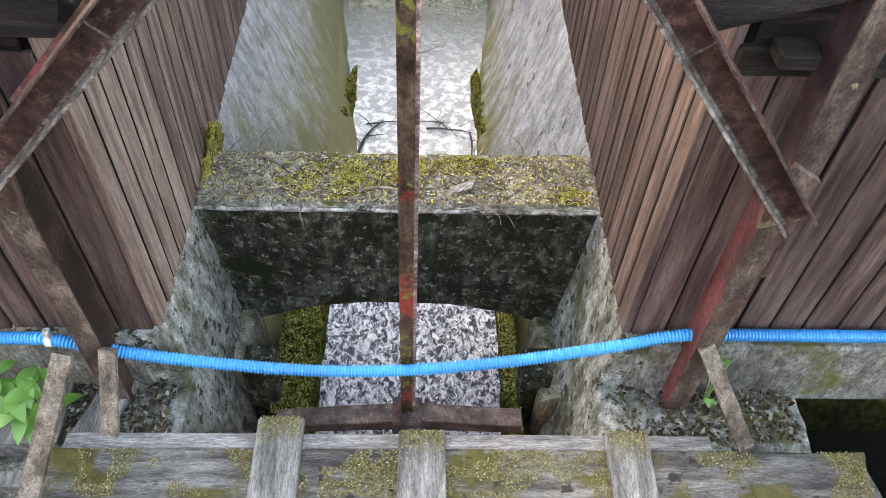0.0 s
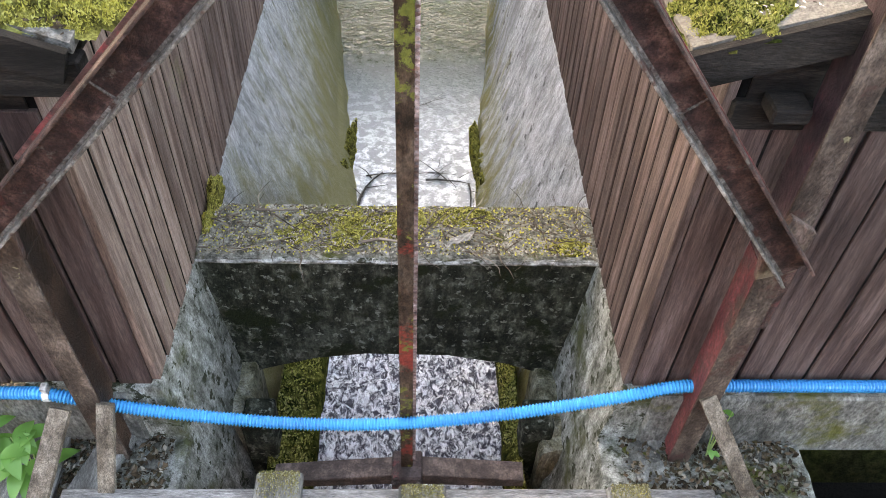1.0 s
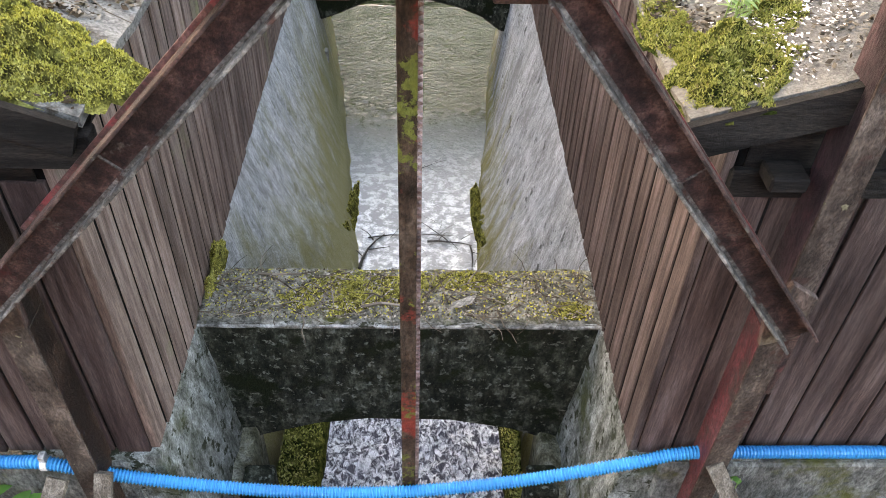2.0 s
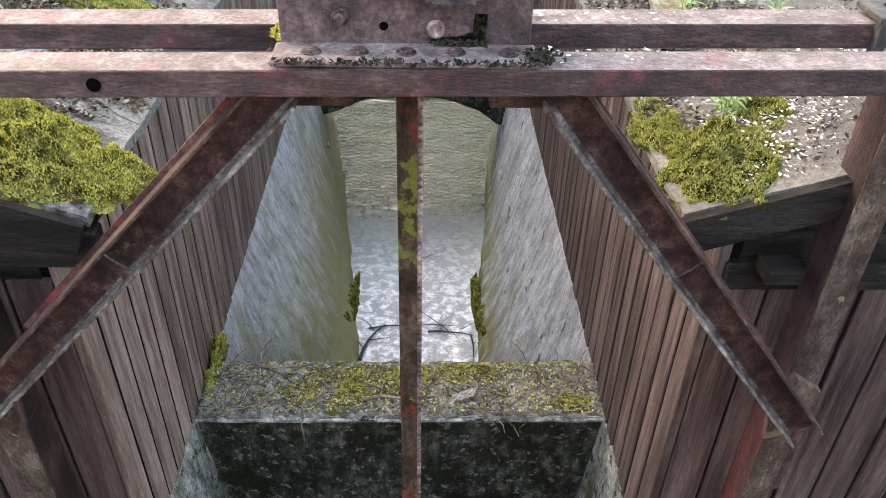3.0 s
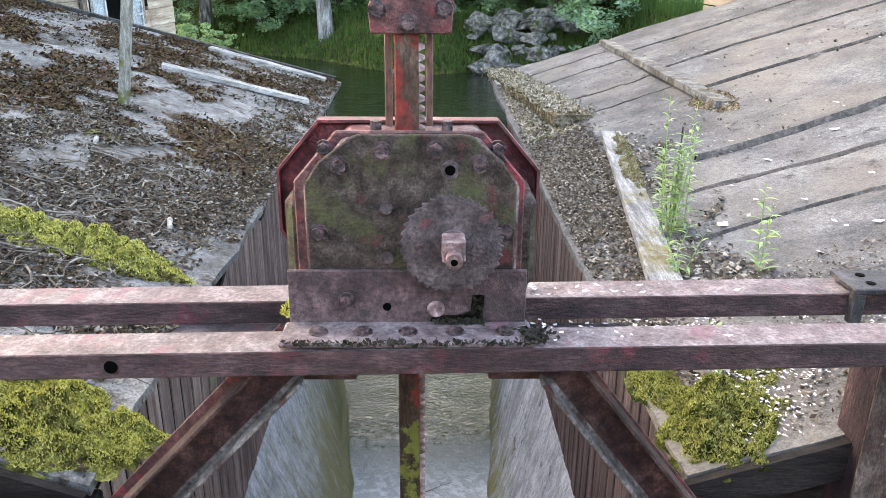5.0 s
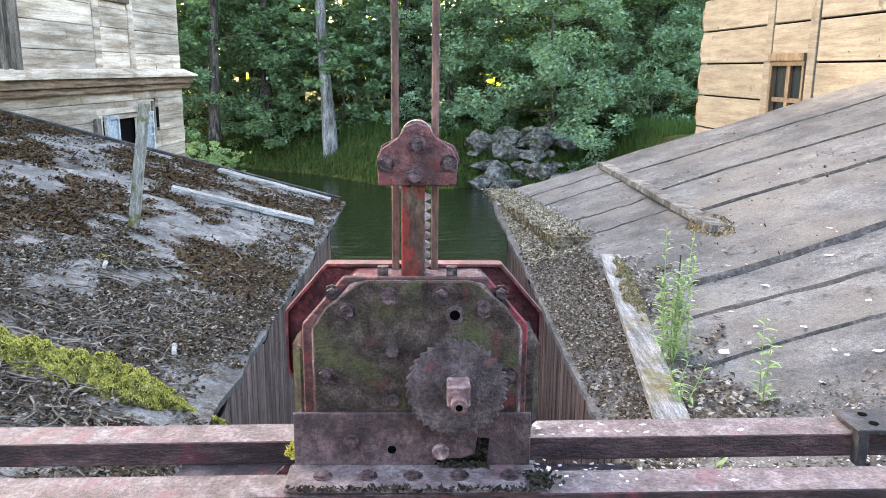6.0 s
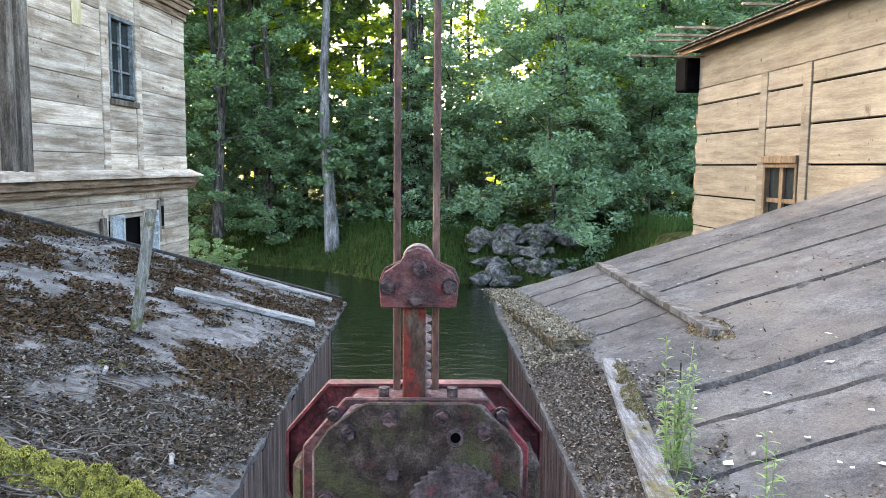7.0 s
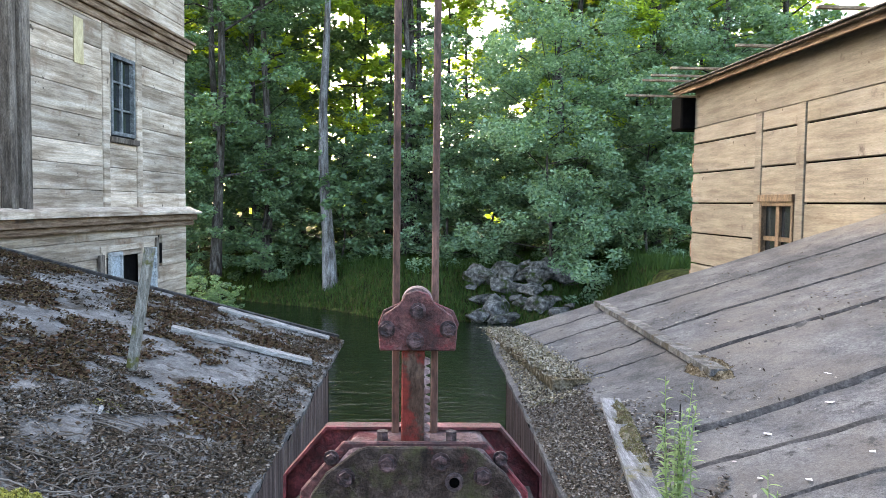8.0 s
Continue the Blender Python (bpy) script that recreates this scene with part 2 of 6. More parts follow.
M["old_wood"] = mat("silver_grey_old_boards", [(0.29, 0.222, 0.16), (0.5, 0.405, 0.31), (0.66, 0.56, 0.45)], 1.6, 0.85, 0.4, (1.2, 0.5, 7), rnd=0.2, stain=0.25, coat=(0.26, 0.175, 0.115), coat_at=(0.54, 0.67), coat_scale=1.2, coat2=(0.1, 0.075, 0.055), coat2_at=(0.645, 0.67), coat2_scale=5.0, fine=34, grit=0.4)
M["new_wood"] = mat("fresh_pale_planks", [(0.15, 0.13, 0.101), (0.19, 0.168, 0.135), (0.226, 0.203, 0.168)], 2.0, 0.78, 0.2, (1, 0.5, 6), rnd=0.14, stain=0.16, coat=(0.085, 0.064, 0.048), coat_at=(0.65, 0.67), coat_scale=7.0, coat2=(0.12, 0.1, 0.08), coat2_at=(0.62, 0.7), coat2_scale=2.2, fine=30, grit=0.28)
M["yellow_board"] = mat("yellow_repair_board", [(0.36, 0.29, 0.16), (0.46, 0.38, 0.22), (0.54, 0.46, 0.29)], 3.0, 0.8, 0.2, (3, 3, 1), stain=0.2, grit=0.3)
M["brown_wood"] = mat("brown_old_timber", [(0.12, 0.075, 0.045), (0.24, 0.16, 0.105), (0.34, 0.25, 0.18)], 3.0, 0.8, 0.3, (4, 0.6, 9), stain=0.3)
# near-black, for unlit hollows behind boards and windows; also the tar sheet
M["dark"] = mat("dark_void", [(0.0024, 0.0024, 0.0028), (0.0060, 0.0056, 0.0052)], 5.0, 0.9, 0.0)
M["ground"] = mat("forest_ground", [(0.03, 0.028, 0.012), (0.055, 0.06, 0.018), (0.1, 0.1, 0.03)], 3.0, 0.95, 0.6, stain=0.4, fine=30)
M["bark"] = mat("grey_brown_bark", [(0.035, 0.03, 0.024), (0.08, 0.07, 0.06), (0.15, 0.14, 0.125)], 4.0, 0.9, 0.8, (3, 3, 0.6), stain=0.4)
M["pale_bark"] = mat("pale_dead_bark", [(0.112, 0.100, 0.088), (0.216, 0.208, 0.200), (0.336, 0.328, 0.320)], 3.0, 0.9, 0.8, (3, 3, 0.5), stain=0.45)
M["rock"] = mat("grey_boulder", [(0.06, 0.057, 0.053), (0.14, 0.133, 0.123), (0.25, 0.238, 0.22)], 6.0, 0.9, 0.8, stain=0.5, coat=(0.04, 0.055, 0.016), coat_at=(0.54, 0.62), coat_scale=2.2, fine=40)


def island_mat(name, cols, rough=0.85, trans=0.0, steps=False):
    """Each loose flake, twig or blade takes one of cols."""
    m = bpy.data.materials.new(name)
    m.use_nodes = True
    n, l = m.node_tree.nodes, m.node_tree.links
    b = n["Principled BSDF"]
    b.inputs["Roughness"].default_value = rough
    b.inputs["Specular IOR Level"].default_value = 0.35 if rough < 0.6 else 0.08
    r = n.new("ShaderNodeValToRGB")
    r.color_ramp.interpolation = "CONSTANT" if steps else "LINEAR"
    e = r.color_ramp.elements
    while len(e) < len(cols):
        e.new(0.5)
    for i, (el, c) in enumerate(zip(e, cols)):
        el.position, el.color = i / max(1, len(cols) - 1), (*c, 1)
    l.new(n.new("ShaderNodeNewGeometry").outputs["Random Per Island"], r.inputs["Fac"])
    l.new(r.outputs["Color"], b.inputs["Base Color"])
    if trans > 0:
        tr = n.new("ShaderNodeBsdfTranslucent")
        mul = n.new("ShaderNodeMix")
        mul.data_type, mul.blend_type = "RGBA", "MULTIPLY"
        mul.inputs["Factor"].default_value = 1.0
        mul.inputs["B"].default_value = (1.3, 1.35, 0.55, 1)
        l.new(r.outputs["Color"], mul.inputs["A"])
        l.new(mul.outputs["Result"], tr.inputs["Color"])
        ms = n.new("ShaderNodeMixShader")
        ms.inputs[0].default_value = trans
        l.new(b.outputs[0], ms.inputs[1])
        l.new(tr.outputs[0], ms.inputs[2])
        l.new(ms.outputs[0], n["Material Output"].inputs["Surface"])
    return m


M["flakes"] = island_mat("dry_leaf_flakes", [(0.014, 0.01, 0.007), (0.045, 0.031, 0.02), (0.024, 0.018, 0.011), (0.075, 0.052, 0.034), (0.032, 0.022, 0.014), (0.12, 0.097, 0.072), (0.022, 0.016, 0.01), (0.055, 0.04, 0.026), (0.03, 0.024, 0.012), (0.2, 0.175, 0.145), (0.04, 0.03, 0.02)], steps=True)
M["flakes_pale"] = island_mat("grey_leaf_flakes", [(0.03, 0.024, 0.018), (0.1, 0.082, 0.063), (0.05, 0.04, 0.03), (0.17, 0.148, 0.122), (0.065, 0.048, 0.033), (0.26, 0.235, 0.2), (0.04, 0.03, 0.023), (0.08, 0.064, 0.048), (0.05, 0.04, 0.03)], steps=True)
M["red_flakes"] = island_mat("rust_brown_moss_crumbs", [(0.018, 0.012, 0.009), (0.065, 0.032, 0.016), (0.03, 0.018, 0.011), (0.085, 0.055, 0.024), (0.035, 0.03, 0.014)])
M["beam_chips"] = island_mat("bark_and_moss_chips", [(0.1, 0.08, 0.06), (0.34, 0.31, 0.06), (0.05, 0.04, 0.028), (0.36, 0.33, 0.29), (0.42, 0.38, 0.08), (0.16, 0.13, 0.1), (0.25, 0.22, 0.18), (0.2, 0.2, 0.04)], steps=True)
M["twigs"] = island_mat("dry_twigs", [(0.04, 0.031, 0.024), (0.12, 0.098, 0.078), (0.065, 0.051, 0.04), (0.22, 0.19, 0.158), (0.09, 0.073, 0.058)])
M["warm_crumbs"] = island_mat("pale_brown_moss_crumbs", [(0.12, 0.1, 0.07), (0.22, 0.19, 0.14), (0.07, 0.055, 0.035), (0.31, 0.275, 0.21), (0.16, 0.135, 0.07), (0.26, 0.23, 0.18), (0.1, 0.08, 0.05)], 0.95, steps=True)
M["petals"] = island_mat("white_petals", [(0.5, 0.46, 0.44), (0.66, 0.62, 0.6), (0.48, 0.4, 0.39), (0.36, 0.31, 0.29)], 0.7)
M["tufts"] = island_mat("moss_blades", [(0.1, 0.092, 0.024), (0.255, 0.232, 0.055), (0.42, 0.39, 0.105), (0.33, 0.31, 0.075), (0.54, 0.5, 0.19), (0.16, 0.145, 0.034)], 0.9, 0.2)
M["tufts_green"] = island_mat("green_moss_blades", [(0.054, 0.06, 0.018), (0.16, 0.165, 0.045), (0.3, 0.3, 0.09), (0.11, 0.115, 0.03), (0.4, 0.39, 0.15), (0.2, 0.16, 0.08)], 0.9, 0.2)


M["rust_leg"] = mat("dark_rusty_leg_steel", [(0.0298, 0.0145, 0.0119), (0.0723, 0.0382, 0.0323), (0.1275, 0.0850, 0.0680)], 9.0, 0.62, 0.35, (1, 1, 0.5), stain=0.45, coat=(0.2, 0.17, 0.12), coat_at=(0.58, 0.7), coat_scale=3.0, coat2=(0.26, 0.03, 0.04), coat2_at=(0.6, 0.68), coat2_scale=1.6, fine=90, metal=0.1)
M["leg_red"] = mat("red_leg_paint", [(0.05, 0.014, 0.014), (0.115, 0.026, 0.028), (0.16, 0.055, 0.052)], 9.0, 0.6, 0.3, (1, 1, 0.4), stain=0.4, coat=(0.05, 0.03, 0.025), coat_at=(0.54, 0.62), coat_scale=5.0, fine=90)
M["leg_purple"] = mat("dark_purple_leg_steel", [(0.022, 0.012, 0.014), (0.045, 0.023, 0.027), (0.075, 0.042, 0.045)], 9.0, 0.6, 0.3, (1, 1, 0.4), stain=0.4, coat=(0.1, 0.025, 0.03), coat_at=(0.58, 0.66), coat_scale=3.0, fine=90)
M["leg_dark"] = mat("dark_rust_leg_steel", [(0.014, 0.008, 0.006), (0.032, 0.016, 0.011), (0.06, 0.034, 0.024)], 10.0, 0.5, 0.35, (1, 1, 0.5), stain=0.4, coat=(0.12, 0.1, 0.075), coat_at=(0.64, 0.67), coat_scale=12.0, fine=90)
M["dark_steel"] = mat("blackened_steel", [(0.014, 0.012, 0.012), (0.03, 0.026, 0.026), (0.06, 0.05, 0.05)], 14.0, 0.6, 0.3)
M["red_worn"] = mat("worn_red_iron", [(0.0480, 0.0200, 0.0176), (0.1120, 0.0400, 0.0360), (0.1600, 0.0720, 0.0640)], 12.0, 0.6, 0.35, stain=0.4, coat=(0.26, 0.04, 0.045), coat_at=(0.53, 0.63), coat_scale=8.0, fine=90)
M["rod"] = mat("brown_rusted_rod", [(0.0650, 0.0325, 0.0228), (0.1105, 0.0553, 0.0390), (0.1430, 0.0780, 0.0585)], 9.0, 0.6, 0.2, (1, 1, 0.3), stain=0.3, fine=90)
M["casing"] = mat("dusty_pink_casing", [(0.1, 0.052, 0.048), (0.2, 0.13, 0.122), (0.3, 0.23, 0.215)], 8.0, 0.7, 0.3, stain=0.45, coat=(0.1, 0.025, 0.025), coat_at=(0.54, 0.64), coat_scale=6.0, fine=90)
M["bracket"] = mat("pink_brown_bracket", [(0.043, 0.024, 0.023), (0.075, 0.043, 0.041), (0.12, 0.075, 0.072)], 11.0, 0.66, 0.35, stain=0.45, coat=(0.2, 0.06, 0.065), coat_at=(0.6, 0.68), coat_scale=6.0, coat2=(0.05, 0.035, 0.03), coat2_at=(0.58, 0.66), coat2_scale=14.0, fine=110)
M["gear_bolt"] = mat("dull_bolt_steel", [(0.03, 0.019, 0.018), (0.062, 0.038, 0.037), (0.11, 0.068, 0.066)], 60.0, 0.5, 0.3, metal=0.2)
M["shaft"] = mat("pink_rusted_shaft", [(0.12, 0.07, 0.065), (0.22, 0.14, 0.13), (0.34, 0.25, 0.24)], 25.0, 0.5, 0.3, metal=0.3)
M["pale_steel"] = mat("pale_worn_steel", [(0.25, 0.24, 0.23), (0.42, 0.4, 0.39), (0.55, 0.53, 0.52)], 20.0, 0.45, 0.2, metal=0.3)
M["yoke"] = mat("brown_yoke_steel", [(0.035, 0.023, 0.02), (0.075, 0.052, 0.046), (0.13, 0.098, 0.088)], 14.0, 0.65, 0.3, stain=0.35, fine=110)
M["grey_bar"] = mat("grey_weathered_bar", [(0.1125, 0.1043, 0.1013), (0.1740, 0.1658, 0.1605), (0.2363, 0.2250, 0.2190)], 5.0, 0.8, 0.3, (1, 8, 8), stain=0.3, coat=(0.13, 0.11, 0.08), coat_at=(0.6, 0.7), coat_scale=4)
M["grime"] = island_mat("black_grime", [(0.012, 0.01, 0.008), (0.03, 0.026, 0.02), (0.02, 0.022, 0.01)])
M["grime_solid"] = mat("black_crumbly_rust", [(0.004, 0.004, 0.003), (0.015, 0.013, 0.009), (0.04, 0.03, 0.02)], 60.0, 0.95, 0.8)
M["tufts_dry"] = island_mat("olive_moss_crumbs", [(0.05, 0.044, 0.02), (0.105, 0.093, 0.035), (0.15, 0.135, 0.045), (0.07, 0.055, 0.028), (0.2, 0.18, 0.065), (0.3, 0.28, 0.2), (0.09, 0.075, 0.03)], 0.95)
M["plank_pale"] = mat("pale_grey_plank", [(0.180, 0.169, 0.158), (0.300, 0.289, 0.274), (0.390, 0.375, 0.360)], 4.0, 0.85, 0.5, (10, 1, 10), stain=0.3, coat=(0.2, 0.16, 0.06), coat_at=(0.56, 0.66), coat_scale=3.0)
M["plank_felt"] = mat("felted_batten", [(0.11, 0.102, 0.092), (0.19, 0.178, 0.16), (0.28, 0.26, 0.235)], 9.0, 0.85, 0.5, stain=0.4, coat=(0.1, 0.083, 0.055), coat_at=(0.52, 0.62), coat_scale=6.0, fine=120)
M["mossy_slat"] = mat("mossy_slat_wood", [(0.13, 0.12, 0.095), (0.23, 0.215, 0.175), (0.33, 0.31, 0.26)], 4.0, 0.85, 0.5, (10, 10, 1), stain=0.3, coat=(0.14, 0.135, 0.04), coat_at=(0.54, 0.62), coat_scale=7.0)
M["crust"] = mat("brown_moss_crust", [(0.07, 0.055, 0.03), (0.16, 0.125, 0.075), (0.28, 0.235, 0.165)], 22.0, 0.95, 1.0, stain=0.4, fine=90)
M["wet_branch"] = mat("wet_black_branch", [(0.008, 0.007, 0.006), (0.02, 0.017, 0.014), (0.05, 0.044, 0.038)], 20.0, 0.4, 0.3)
M["felt_seam"] = mat("dark_felt_seam", [(0.03, 0.027, 0.025), (0.055, 0.051, 0.047), (0.085, 0.08, 0.074)], 9.0, 0.8, 0.4, stain=0.3)

M["old_dark"] = mat("dark_weathered_timber", [(0.075, 0.06, 0.047), (0.15, 0.122, 0.098), (0.23, 0.195, 0.16)], 3.0, 0.85, 0.4, (4, 4, 0.6), stain=0.3)
M["window_grey"] = mat("grey_window_paint", [(0.09, 0.1, 0.1), (0.16, 0.17, 0.17), (0.24, 0.25, 0.25)], 6.0, 0.7, 0.2)
M["window_white"] = mat("dull_white_paint", [(0.4, 0.41, 0.4), (0.55, 0.56, 0.55)], 6.0, 0.7, 0.2)
M["window_brown"] = mat("brown_window_wood", [(0.07, 0.042, 0.022), (0.12, 0.077, 0.043), (0.17, 0.115, 0.07)], 4.0, 0.6, 0.2, (3, 3, 1))
# pale base colour paints in the sky mirrored by the open panes
M["pane_pale"] = mat("pale_sky_pane", [(0.32, 0.36, 0.38), (0.42, 0.46, 0.48)], 2.0, 0.12, 0.0)
M["lath"] = mat("brown_lath", [(0.16, 0.11, 0.07), (0.28, 0.2, 0.13), (0.38, 0.29, 0.2)], 4.0, 0.8, 0.2)
M["leaf"] = island_mat("green_leaves", [(0.075, 0.13, 0.075), (0.12, 0.2, 0.115), (0.17, 0.27, 0.15), (0.095, 0.165, 0.095), (0.21, 0.31, 0.17)], 0.5, 0.4)
M["leaf_blue"] = island_mat("blue_green_leaves", [(0.085, 0.15, 0.1), (0.15, 0.245, 0.165), (0.22, 0.33, 0.22), (0.115, 0.195, 0.13), (0.3, 0.41, 0.27)], 0.5, 0.4)
# bright yellow leaf colour stands in for sun shining through the leaves
M["leaf_sunlit"] = island_mat("sunlit_yellow_leaves", [(0.1688, 0.2625, 0.0375), (0.3187, 0.4125, 0.0663), (0.4500, 0.5437, 0.0938), (0.2250, 0.3375, 0.0562)], 0.5, 0.55)
M["grass"] = island_mat("green_grass", [(0.02, 0.043, 0.011), (0.04, 0.075, 0.02), (0.06, 0.1, 0.027), (0.03, 0.055, 0.014)], 0.6, 0.35)
M["weed"] = island_mat("fresh_weed_leaves", [(0.12, 0.19, 0.06), (0.19, 0.27, 0.1), (0.26, 0.34, 0.15), (0.15, 0.23, 0.075)], 0.5, 0.4)
M["shrub_leaf"] = island_mat("bright_green_leaves", [(0.07, 0.17, 0.035), (0.11, 0.24, 0.055), (0.15, 0.3, 0.08)], 0.45, 0.3)


def water_mat(name, deep, rough, scale, strength, foam=0.0, foam_scale=5.0, stretch=(1, 1, 1), far_dark=None, crest=(0.82, 0.85, 0.9), swirl=1.5):
    m = bpy.data.materials.new(name)
    m.use_nodes = True
    n, l = m.node_tree.nodes, m.node_tree.links
    b = n["Principled BSDF"]
    b.inputs["Roughness"].default_value = rough
    b.inputs["IOR"].default_value = 1.33
    b.inputs["Specular IOR Level"].default_value = 0.8
    b.inputs["Base Color"].default_value = (*deep, 1)
    geo = n.new("ShaderNodeNewGeometry")
    mp = n.new("ShaderNodeMapping")
    mp.inputs["Scale"].default_value = stretch
    l.new(geo.outputs["Position"], mp.inputs["Vector"])
    t = n.new("ShaderNodeTexNoise")
    t.inputs["Scale"].default_value, t.inputs["Detail"].default_value, t.inputs["Distortion"].default_value = scale, 4.0, 1.2
    l.new(mp.outputs[0], t.inputs["Vector"])
    bp = n.new("ShaderNodeBump")
    bp.inputs["Strength"].default_value, bp.inputs["Distance"].default_value = strength, 0.03
    l.new(t.outputs["Fac"], bp.inputs["Height"])
    l.new(bp.outputs[0], b.inputs["Normal"])
    if foam > 0:
        f = n.new("ShaderNodeTexNoise")
        f.inputs["Scale"].default_value, f.inputs["Detail"].default_value, f.inputs["Roughness"].default_value, f.inputs["Distortion"].default_value = foam_scale, 8.0, 0.7, swirl
        l.new(mp.outputs[0], f.inputs["Vector"])
        r = n.new("ShaderNodeValToRGB")
        r.color_ramp.elements[0].position, r.color_ramp.elements[1].position = 0.62 - 0.22 * foam, 0.72 - 0.16 * foam
        r.color_ramp.elements[0].color, r.color_ramp.elements[1].color = (*deep, 1), (*crest, 1)
        l.new(f.outputs["Fac"], r.inputs["Fac"])
        l.new(r.outputs["Color"], b.inputs["Base Color"])
        # base colour turns to the dark tone between y0 and y1
        if far_dark:
            y0, y1, dark = far_dark
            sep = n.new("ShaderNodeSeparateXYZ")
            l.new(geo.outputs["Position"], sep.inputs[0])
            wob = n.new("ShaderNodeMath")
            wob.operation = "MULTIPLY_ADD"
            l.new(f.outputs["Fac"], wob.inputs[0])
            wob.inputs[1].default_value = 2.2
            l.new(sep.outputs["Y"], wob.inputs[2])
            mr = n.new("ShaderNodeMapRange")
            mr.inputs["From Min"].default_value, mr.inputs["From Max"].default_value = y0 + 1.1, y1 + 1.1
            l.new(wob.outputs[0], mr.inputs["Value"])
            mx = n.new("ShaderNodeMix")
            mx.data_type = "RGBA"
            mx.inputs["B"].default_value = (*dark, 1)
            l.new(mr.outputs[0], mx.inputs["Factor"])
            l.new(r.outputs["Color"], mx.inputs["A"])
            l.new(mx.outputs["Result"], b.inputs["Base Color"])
    return m


M["pond"] = water_mat("dark_green_pond", (0.008, 0.012, 0.006), 0.02, 3.2, 0.9, stretch=(0.3, 1.3, 1))
# pale base and crests paint in mirrored sky; dark green farther out
M["stream"] = water_mat("shallow_stream_sky_tone", (0.27, 0.28, 0.29), 0.05, 26.0, 0.5, 0.66, 17.0, (0.8, 0.9, 1), (4.6, 5.9, (0.022, 0.032, 0.017)), (0.66, 0.68, 0.71), 0.2)
M["foam"] = water_mat("white_turbulent_water", (0.05, 0.05, 0.07), 0.25, 40.0, 0.9, 0.83, 30.0, (1.2, 0.8, 1), None, (0.68, 0.7, 0.76), 0.8)
gm = bpy.data.materials.new("window_glass")
gm.use_nodes = True
gm.node_tree.nodes["Principled BSDF"].inputs["Base Color"].default_value = (0.018, 0.022, 0.024, 1)
gm.node_tree.nodes["Principled BSDF"].inputs["Roughness"].default_value = 0.08
M["glass"] = gm


# ---- builders ----
def thing(name, at=(0, 0, 0), label="", category="", group="", kind=""):
    ob = new(name)
    ob.location = at
    ob.empty_display_size = 0.1
    return tagged(ob, label, category, group, kind)


def link(name, me, material, parent=None, label="", smooth=False):
    if material and not me.materials:
        me.materials.append(material)
    if smooth:
        me.polygons.foreach_set("use_smooth", [True] * len(me.polygons))
    ob = new(name, me)
    if parent:
        ob.parent = parent
        ob.matrix_parent_inverse = Matrix.Translation(-Vector(parent.location)) if parent.type == "EMPTY" else Matrix.Identity(4)
    return tagged(ob, label)


def part(name, bm, material, parent=None, label="", smooth=False):
    """One mesh object from a bmesh in world places, under its parent."""
    me = bpy.data.meshes.new(name)
    bm.normal_update()
    bm.to_mesh(me)
    bm.free()
    return link(name, me, material, parent, label, smooth)


def box(x0, x1, y0, y1, z0, z1, bev=0.0, bm=None, m=None):
    out = bm or bmesh.new()
    v = [out.verts.new(p) for p in ((x0, y0, z0), (x1, y0, z0), (x1, y1, z0), (x0, y1, z0), (x0, y0, z1), (x1, y0, z1), (x1, y1, z1), (x0, y1, z1))]
    fs = [out.faces.new([v[i] for i in q]) for q in ((3, 2, 1, 0), (4, 5, 6, 7), (0, 1, 5, 4), (1, 2, 6, 5), (2, 3, 7, 6), (3, 0, 4, 7))]
    if bev > 0:
        es = {e for f in fs for e in f.edges}
        r = bmesh.ops.bevel(out, geom=list(es), offset=bev, segments=1, affect="EDGES")
        v = list({w for f in r["faces"] for w in f.verts} | {w for w in v if w.is_valid})
    if m is not None:
        bmesh.ops.transform(out, matrix=m, verts=v)
    return out


def prism(pts, y0, y1, bev=0.0, bm=None):
    """A plate: the outline pts (x, z) drawn out from y0 to y1."""
    out = bm or bmesh.new()
    a = [out.verts.new((x, y0, z)) for x, z in pts]
    b = [out.verts.new((x, y1, z)) for x, z in pts]
    k = len(pts)
    fs = [out.faces.new(a), out.faces.new(b[::-1])]
    for i in range(k):
        fs.append(out.faces.new((a[i], b[i], b[(i + 1) % k], a[(i + 1) % k])))
    bmesh.ops.recalc_face_normals(out, faces=fs)
    if bev > 0:
        bmesh.ops.bevel(out, geom=list({e for f in fs for e in f.edges}), offset=bev, segments=1, affect="EDGES")
    return out


def rod(p, q, r, seg=10, bm=None, r2=None):
    """A round or many-sided bar from p to q."""
    out = bm or bmesh.new()
    p, q = Vector(p), Vector(q)
    d = q - p
    m = Matrix.Translation((p + q) / 2) @ d.to_track_quat("Z", "Y").to_matrix().to_4x4()
    bmesh.ops.create_cone(out, cap_ends=True, segments=seg, radius1=r, radius2=r if r2 is None else r2, depth=d.length, matrix=m)
    return out


def bar(p, q, section, side, bm=None):
    """A bar of the flat outline section (u, v) from p to q; u runs along side."""
    out = bm or bmesh.new()
    p, q = Vector(p), Vector(q)
    d = (q - p).normalized()
    u = (Vector(side) - d * d.dot(Vector(side))).normalized()
    v = d.cross(u)
    a = [out.verts.new(p + u * s + v * t) for s, t in section]
    b = [out.verts.new(q + u * s + v * t) for s, t in section]
    k = len(section)
    fs = [out.faces.new(a), out.faces.new(b[::-1])] + [out.faces.new((a[i], b[i], b[(i + 1) % k], a[(i + 1) % k])) for i in range(k)]
    bmesh.ops.recalc_face_normals(out, faces=fs)
    return out


